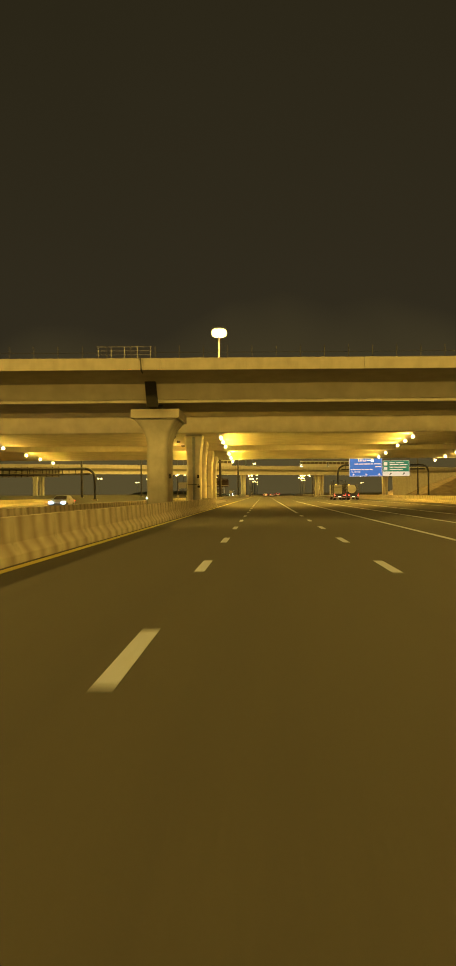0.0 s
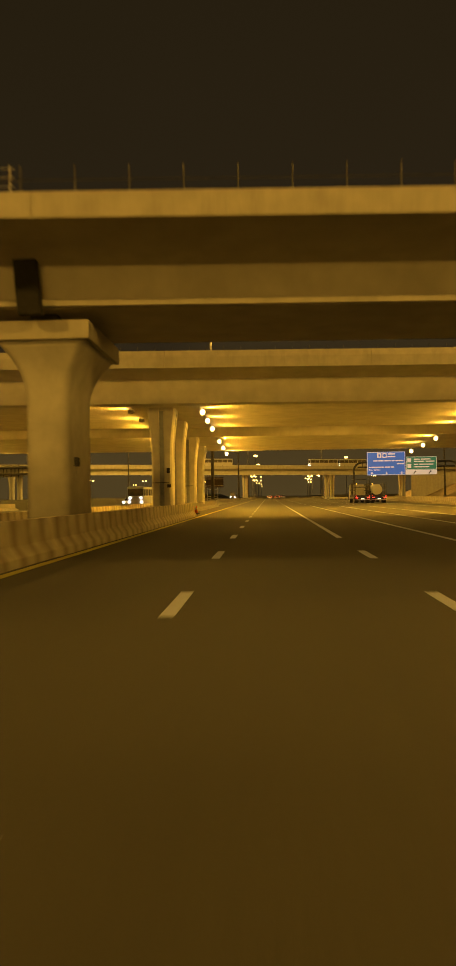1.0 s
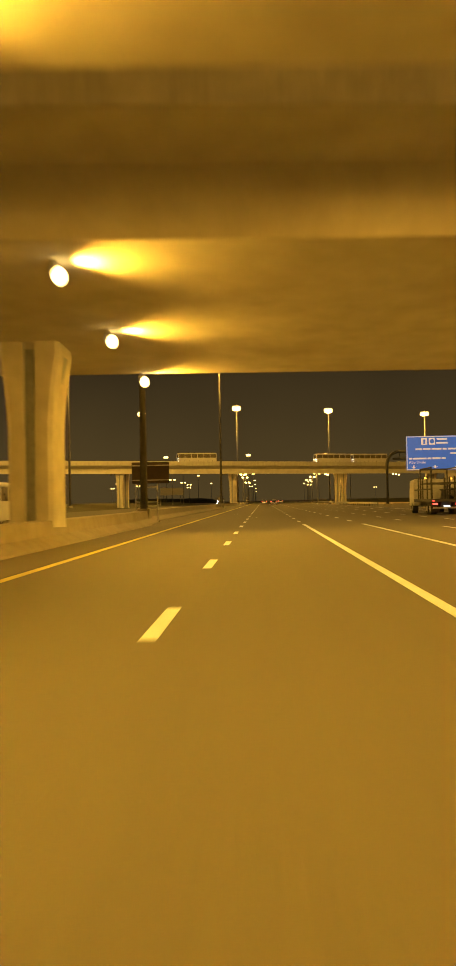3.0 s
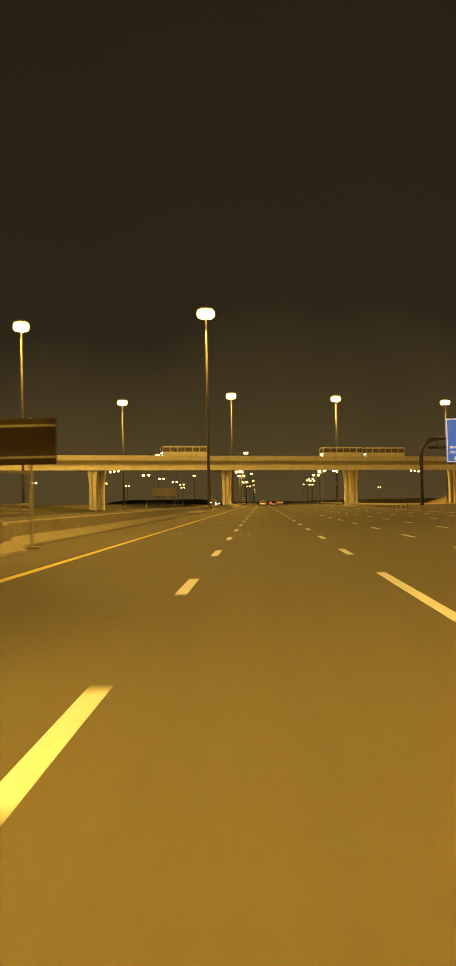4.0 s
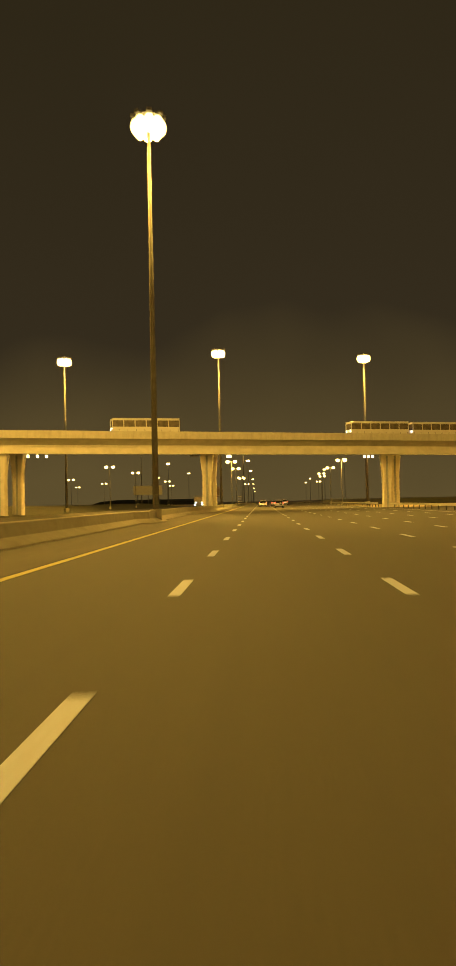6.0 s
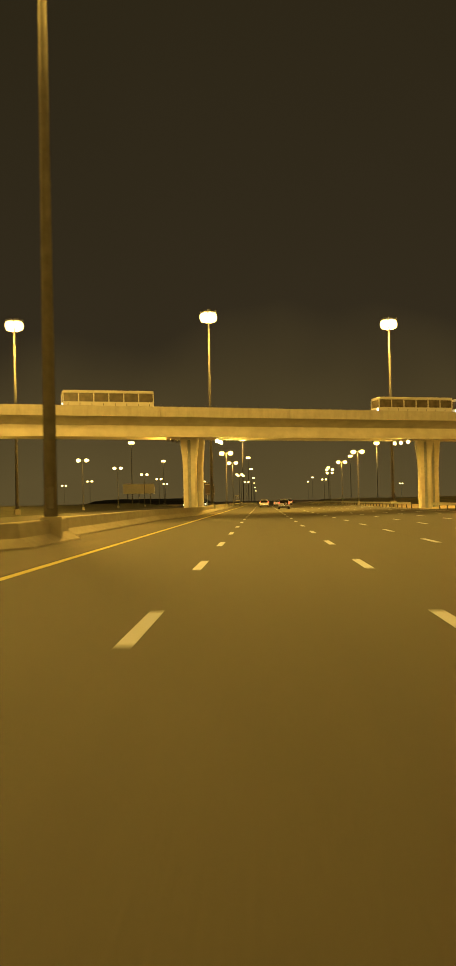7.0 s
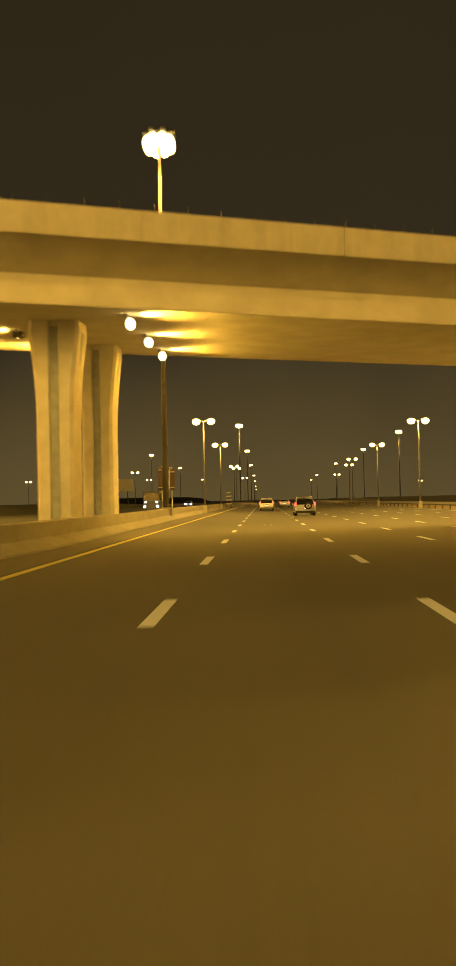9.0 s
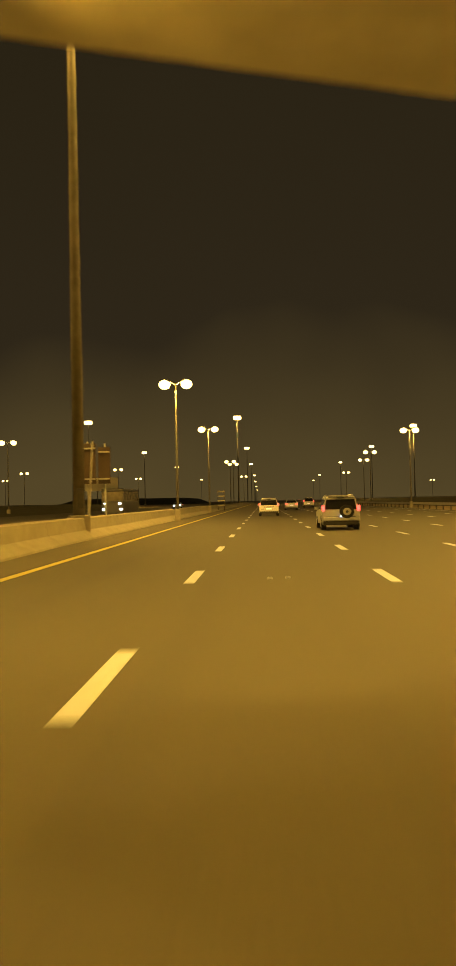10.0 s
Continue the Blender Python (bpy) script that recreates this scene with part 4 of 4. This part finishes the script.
def saloon(name, x, y, paint, label, turn=0.0, tail=True):
    c = empty(name, x, y, 0.004, turn)
    W, L = 0.9, 4.7
    lower = [(0.02, 0.4), (0.0, 0.7), (0.06, 0.98), (1.0, 1.02), (L - 1.3, 0.95), (L - 0.15, 0.78), (L, 0.45), (L - 0.3, 0.25), (0.3, 0.25)]
    part("body", prism(lower, -W, W, "x", bevel=0.07), paint, c, "", True)
    cab = bmesh.new()
    rings = [(0.45, 0.98, W - 0.06), (1.05, 1.4, W - 0.24), (1.5, 1.46, W - 0.27), (2.5, 1.44, W - 0.27), (3.45, 0.95, W - 0.08)]
    left = [cab.verts.new((-w, yy, zz)) for yy, zz, w in rings]
    right = [cab.verts.new((w, yy, zz)) for yy, zz, w in rings]
    for k in range(4):
        cab.faces.new((left[k], left[k + 1], right[k + 1], right[k]))
    cab.faces.new(left)
    cab.faces.new(right[::-1])
    cab.faces.new((left[0], right[0], right[-1], left[-1]))
    part("cabin", cab, paint, c)
    for nm, (ya, za, yb, zb, wa, wb) in (("rear_window", (0.55, 1.04, 1.0, 1.37, 0.72, 0.58)), ("windscreen", (3.35, 1.0, 2.6, 1.40, 0.74, 0.58))):
        bm = bmesh.new()
        n = Vector((0, za - zb, yb - ya)).normalized() * (1 if yb > ya else -1)
        n = Vector((0, -abs(n.y) if nm == "rear_window" else abs(n.y), abs(n.z))) * 0.012
        vs = [bm.verts.new(Vector(p) + n) for p in ((-wa, ya, za), (wa, ya, za), (wb, yb, zb), (-wb, yb, zb))]
        bm.faces.new(vs)
        r = bmesh.ops.extrude_face_region(bm, geom=bm.faces[:])
        for v in r["geom"]:
            if isinstance(v, bmesh.types.BMVert):
                v.co -= n * 2
        part(nm, bm, GLASS, c)
    for s in (-1, 1):
        part("tail_lamp", box(s * (W - 0.16) - 0.16, s * (W - 0.16) + 0.14, -0.03, 0.15, 0.76, 0.93, 0.02), RED_LENS, c, "lit red tail lamp")
        part("head_lamp", box(s * (W - 0.22) - 0.2, s * (W - 0.22) + 0.18, L - 0.14, L + 0.04, 0.58, 0.8, 0.03), WHITE_LENS, c, "lit head lamp")
        part("mirror", box(s * (W + 0.08) - 0.08, s * (W + 0.08) + 0.08, 3.0, 3.1, 0.98, 1.1, 0.02), paint, c)
        for yy in (0.95, L - 0.95):
            wheel(c, s * (W - 0.09), yy, 0.32, 0.22, s)
    part("number_plate", box(-0.26, 0.26, -0.02, 0.0, 0.62, 0.73), SIGN_WHITE, c, "plain white number plate")
    return tagged(c, label, "car")


lead = suv("off_roader", -0.05, 399.0, CAR_SILVER, "silver estate car with lit tail lamps on the motorway", False, 1.95, 1.84, 4.9)
lead.scale = (0.92, 0.95, 0.88)
spare = suv("off_roader", 3.1, 362.0, CAR_WHITE, "white off-roader with a spare wheel on its back door", True)
spare.scale = (0.93, 0.95, 0.86)
saloon("saloon_car", 3.4, 441.0, CAR_WHITE, "white saloon car with lit tail lamps on the motorway")
suv("off_roader", 7.4, 470.0, CAR_SILVER, "silver estate car with lit tail lamps on the motorway", False, 1.85, 1.75)
saloon("saloon_car", -0.3, 560.0, CAR_DARK, "dark saloon car far ahead with lit tail lamps")
saloon("saloon_car", -22.8, 92.0, CAR_WHITE, "oncoming white saloon car with bright head lamps", 180)
saloon("saloon_car", -24.4, 176.0, CAR_WHITE, "oncoming white saloon car with bright head lamps", 180)
saloon("saloon_car", -21.0, 520.0, CAR_WHITE, "oncoming white saloon car far off with bright head lamps", 180)


def coach(x, y, z, turn, label, length=10.8, paint=None):
    """A white coach; its nose is at local x = -length / 2."""
    paint = paint or BUS_WHITE
    c = empty("coach", x, y, z, turn)
    h = length / 2
    part("body", box(-h, h, -1.22, 1.22, 0.35, 1.75, 0.08), paint, c)
    part("roof", box(-h + 0.05, h, -1.22, 1.22, 2.75, 3.1, 0.1), paint, c)
    part("glazing", box(-h + 0.12, h - 0.1, -1.16, 1.16, 1.74, 2.76, 0.04), COACH_GLASS, c, "hazy grey window band")
    for k in range(7):
        xx = -h + 0.06 + k * (length - 0.12) / 6
        for s in (-1, 1):
            part("pillar", box(xx - 0.06, xx + 0.06, s * 1.19 - 0.025, s * 1.19 + 0.025, 1.7, 2.8), paint, c)
    for s in (-1, 1):
        part("head_lamp", box(-h - 0.02, -h + 0.1, s * 0.95 - 0.16, s * 0.95 + 0.16, 0.7, 0.92, 0.02), WHITE_LENS, c, "lit head lamp")
        part("fog_lamp", box(-h - 0.02, -h + 0.1, s * 0.8 - 0.14, s * 0.8 + 0.14, 1.35, 1.52, 0.02), WHITE_LENS, c)
        for xx in (-h + 1.9, h - 2.4):
            t = part("tyre", tube((xx, s * 1.2, 0.48), (xx, s * 0.92, 0.48), 0.48, sides=18), RUBBER, c)
            part("rim", tube((xx, s * 1.21, 0.48), (xx, s * 1.19, 0.48), 0.27, sides=12), CAR_SILVER, t)
    return tagged(c, label, "coach")


for x, lane in ((-18.5, 0.6), (20.0, 0.6), (31.0, 0.6)):
    f = (x + 7.09) / math.cos(radians(SKEW))
    m = skew.matrix_world @ Vector((f, lane, 0))
    coach(m.x, m.y, skew_height(m.x, m.y) + 2.51, SKEW, "white coach with hazy grey windows crossing the overpass")
coach(-20.3, 160.0, 0.0, 90, "oncoming white coach with bright head lamps beyond the median")
oncoming = coach(-17.0, 418.0, 0.0, 90, "oncoming dark coach with bright head lamps", paint=CAR_DARK)


def flatbed(x, y, load, label):
    """A flatbed lorry seen from behind; its tail is at local y = 0."""
    c = empty("lorry", x, y, 0.004)
    part("bed", box(-1.25, 1.25, 0.0, 8.2, 1.05, 1.32, 0.03), DARK_STEEL, c)
    part("chassis", box(-0.45, 0.45, 0.2, 10.4, 0.62, 1.05), DARK_STEEL, c)
    part("headboard", box(-1.22, 1.22, 8.05, 8.2, 1.3, 3.2, 0.02), STEEL, c)
    for s in (-1, 1):
        for yy in (0.1, 2.1, 4.1, 6.1):
            part("stake", box(s * 1.18 - 0.05, s * 1.18 + 0.05, yy, yy + 0.1, 1.3, 3.3), DARK_STEEL, c)
        part("side_rail", box(s * 1.18 - 0.03, s * 1.18 + 0.03, 0.1, 8.1, 2.1, 2.22), DARK_STEEL, c)
        part("tail_lamp", box(s * 0.95 - 0.2, s * 0.95 + 0.2, -0.08, 0.0, 0.82, 0.98, 0.02), RED_LENS, c, "lit red tail lamp")
        part("marker_lamp", box(s * 1.1 - 0.07, s * 1.1 + 0.07, -0.05, 0.0, 1.12, 1.22), RED_LENS, c)
        part("mudflap", box(s * 0.9 - 0.28, s * 0.9 + 0.28, 0.35, 0.39, 0.25, 0.95), RUBBER, c)
        for yy in (1.0, 2.3, 9.3):
            t = part("tyre", tube((s * 1.2, yy, 0.5), (s * 0.72, yy, 0.5), 0.5, sides=18), RUBBER, c)
            part("rim", tube((s * 1.21, yy, 0.5), (s * 1.18, yy, 0.5), 0.26, sides=12), STEEL, t)
    part("under_run_bar", box(-1.15, 1.15, -0.04, 0.06, 0.5, 0.64), STEEL, c)
    part("number_plate", box(-0.26, 0.26, -0.06, -0.042, 0.66, 0.78), PLATE_GLOW, c, "plain white number plate")
    part("cab", prism([(8.6, 0.7), (8.6, 2.9), (9.0, 3.15), (10.4, 3.05), (10.75, 1.9), (10.8, 0.7)], -1.2, 1.2, "x", bevel=0.06), BUS_WHITE, c)
    part("cab_window", box(-0.9, 0.9, 8.56, 8.62, 2.1, 2.75), GLASS, c)
    part("beacon", tube((0.0, 9.0, 3.12), (0.0, 9.0, 3.38), 0.12, 0.09, 12), AMBER_LENS, c, "lit amber beacon")
    if load:
        t = part("tank", tube((0, 2.6, 2.25), (0, 7.6, 2.25), 0.88, sides=24), BUS_WHITE, c, "pale cylindrical tank", True)
        part("hoop", tube((0, 3.6, 2.25), (0, 3.75, 2.25), 0.9, sides=24), STEEL, t)
        part("hoop", tube((0, 6.4, 2.25), (0, 6.55, 2.25), 0.9, sides=24), STEEL, t)
        part("saddle", box(-0.8, 0.8, 3.4, 3.9, 1.3, 1.7), DARK_STEEL, t)
        part("saddle", box(-0.8, 0.8, 6.2, 6.7, 1.3, 1.7), DARK_STEEL, t)
    else:
        part("frame_rack", box(-1.2, 1.2, 5.0, 5.1, 3.9, 4.05), DARK_STEEL, c)
        for s in (-1, 1):
            for yy in (0.2, 5.0):
                part("rack_post", box(s * 1.2 - 0.06, s * 1.2 + 0.06, yy, yy + 0.12, 1.3, 4.05), DARK_STEEL, c)
            part("rack_rail", box(s * 1.2 - 0.06, s * 1.2 + 0.06, 0.2, 5.1, 3.95, 4.05), DARK_STEEL, c)
        part("rack_deck", box(-1.14, 1.14, 0.3, 5.0, 2.6, 2.72), DARK_STEEL, c)
    return tagged(c, label, "lorry")


flatbed(18.0, 172.0, True, "flatbed lorry with stakes and a pale tank")
flatbed(14.9, 169.0, False, "dark open rack lorry with an amber beacon")
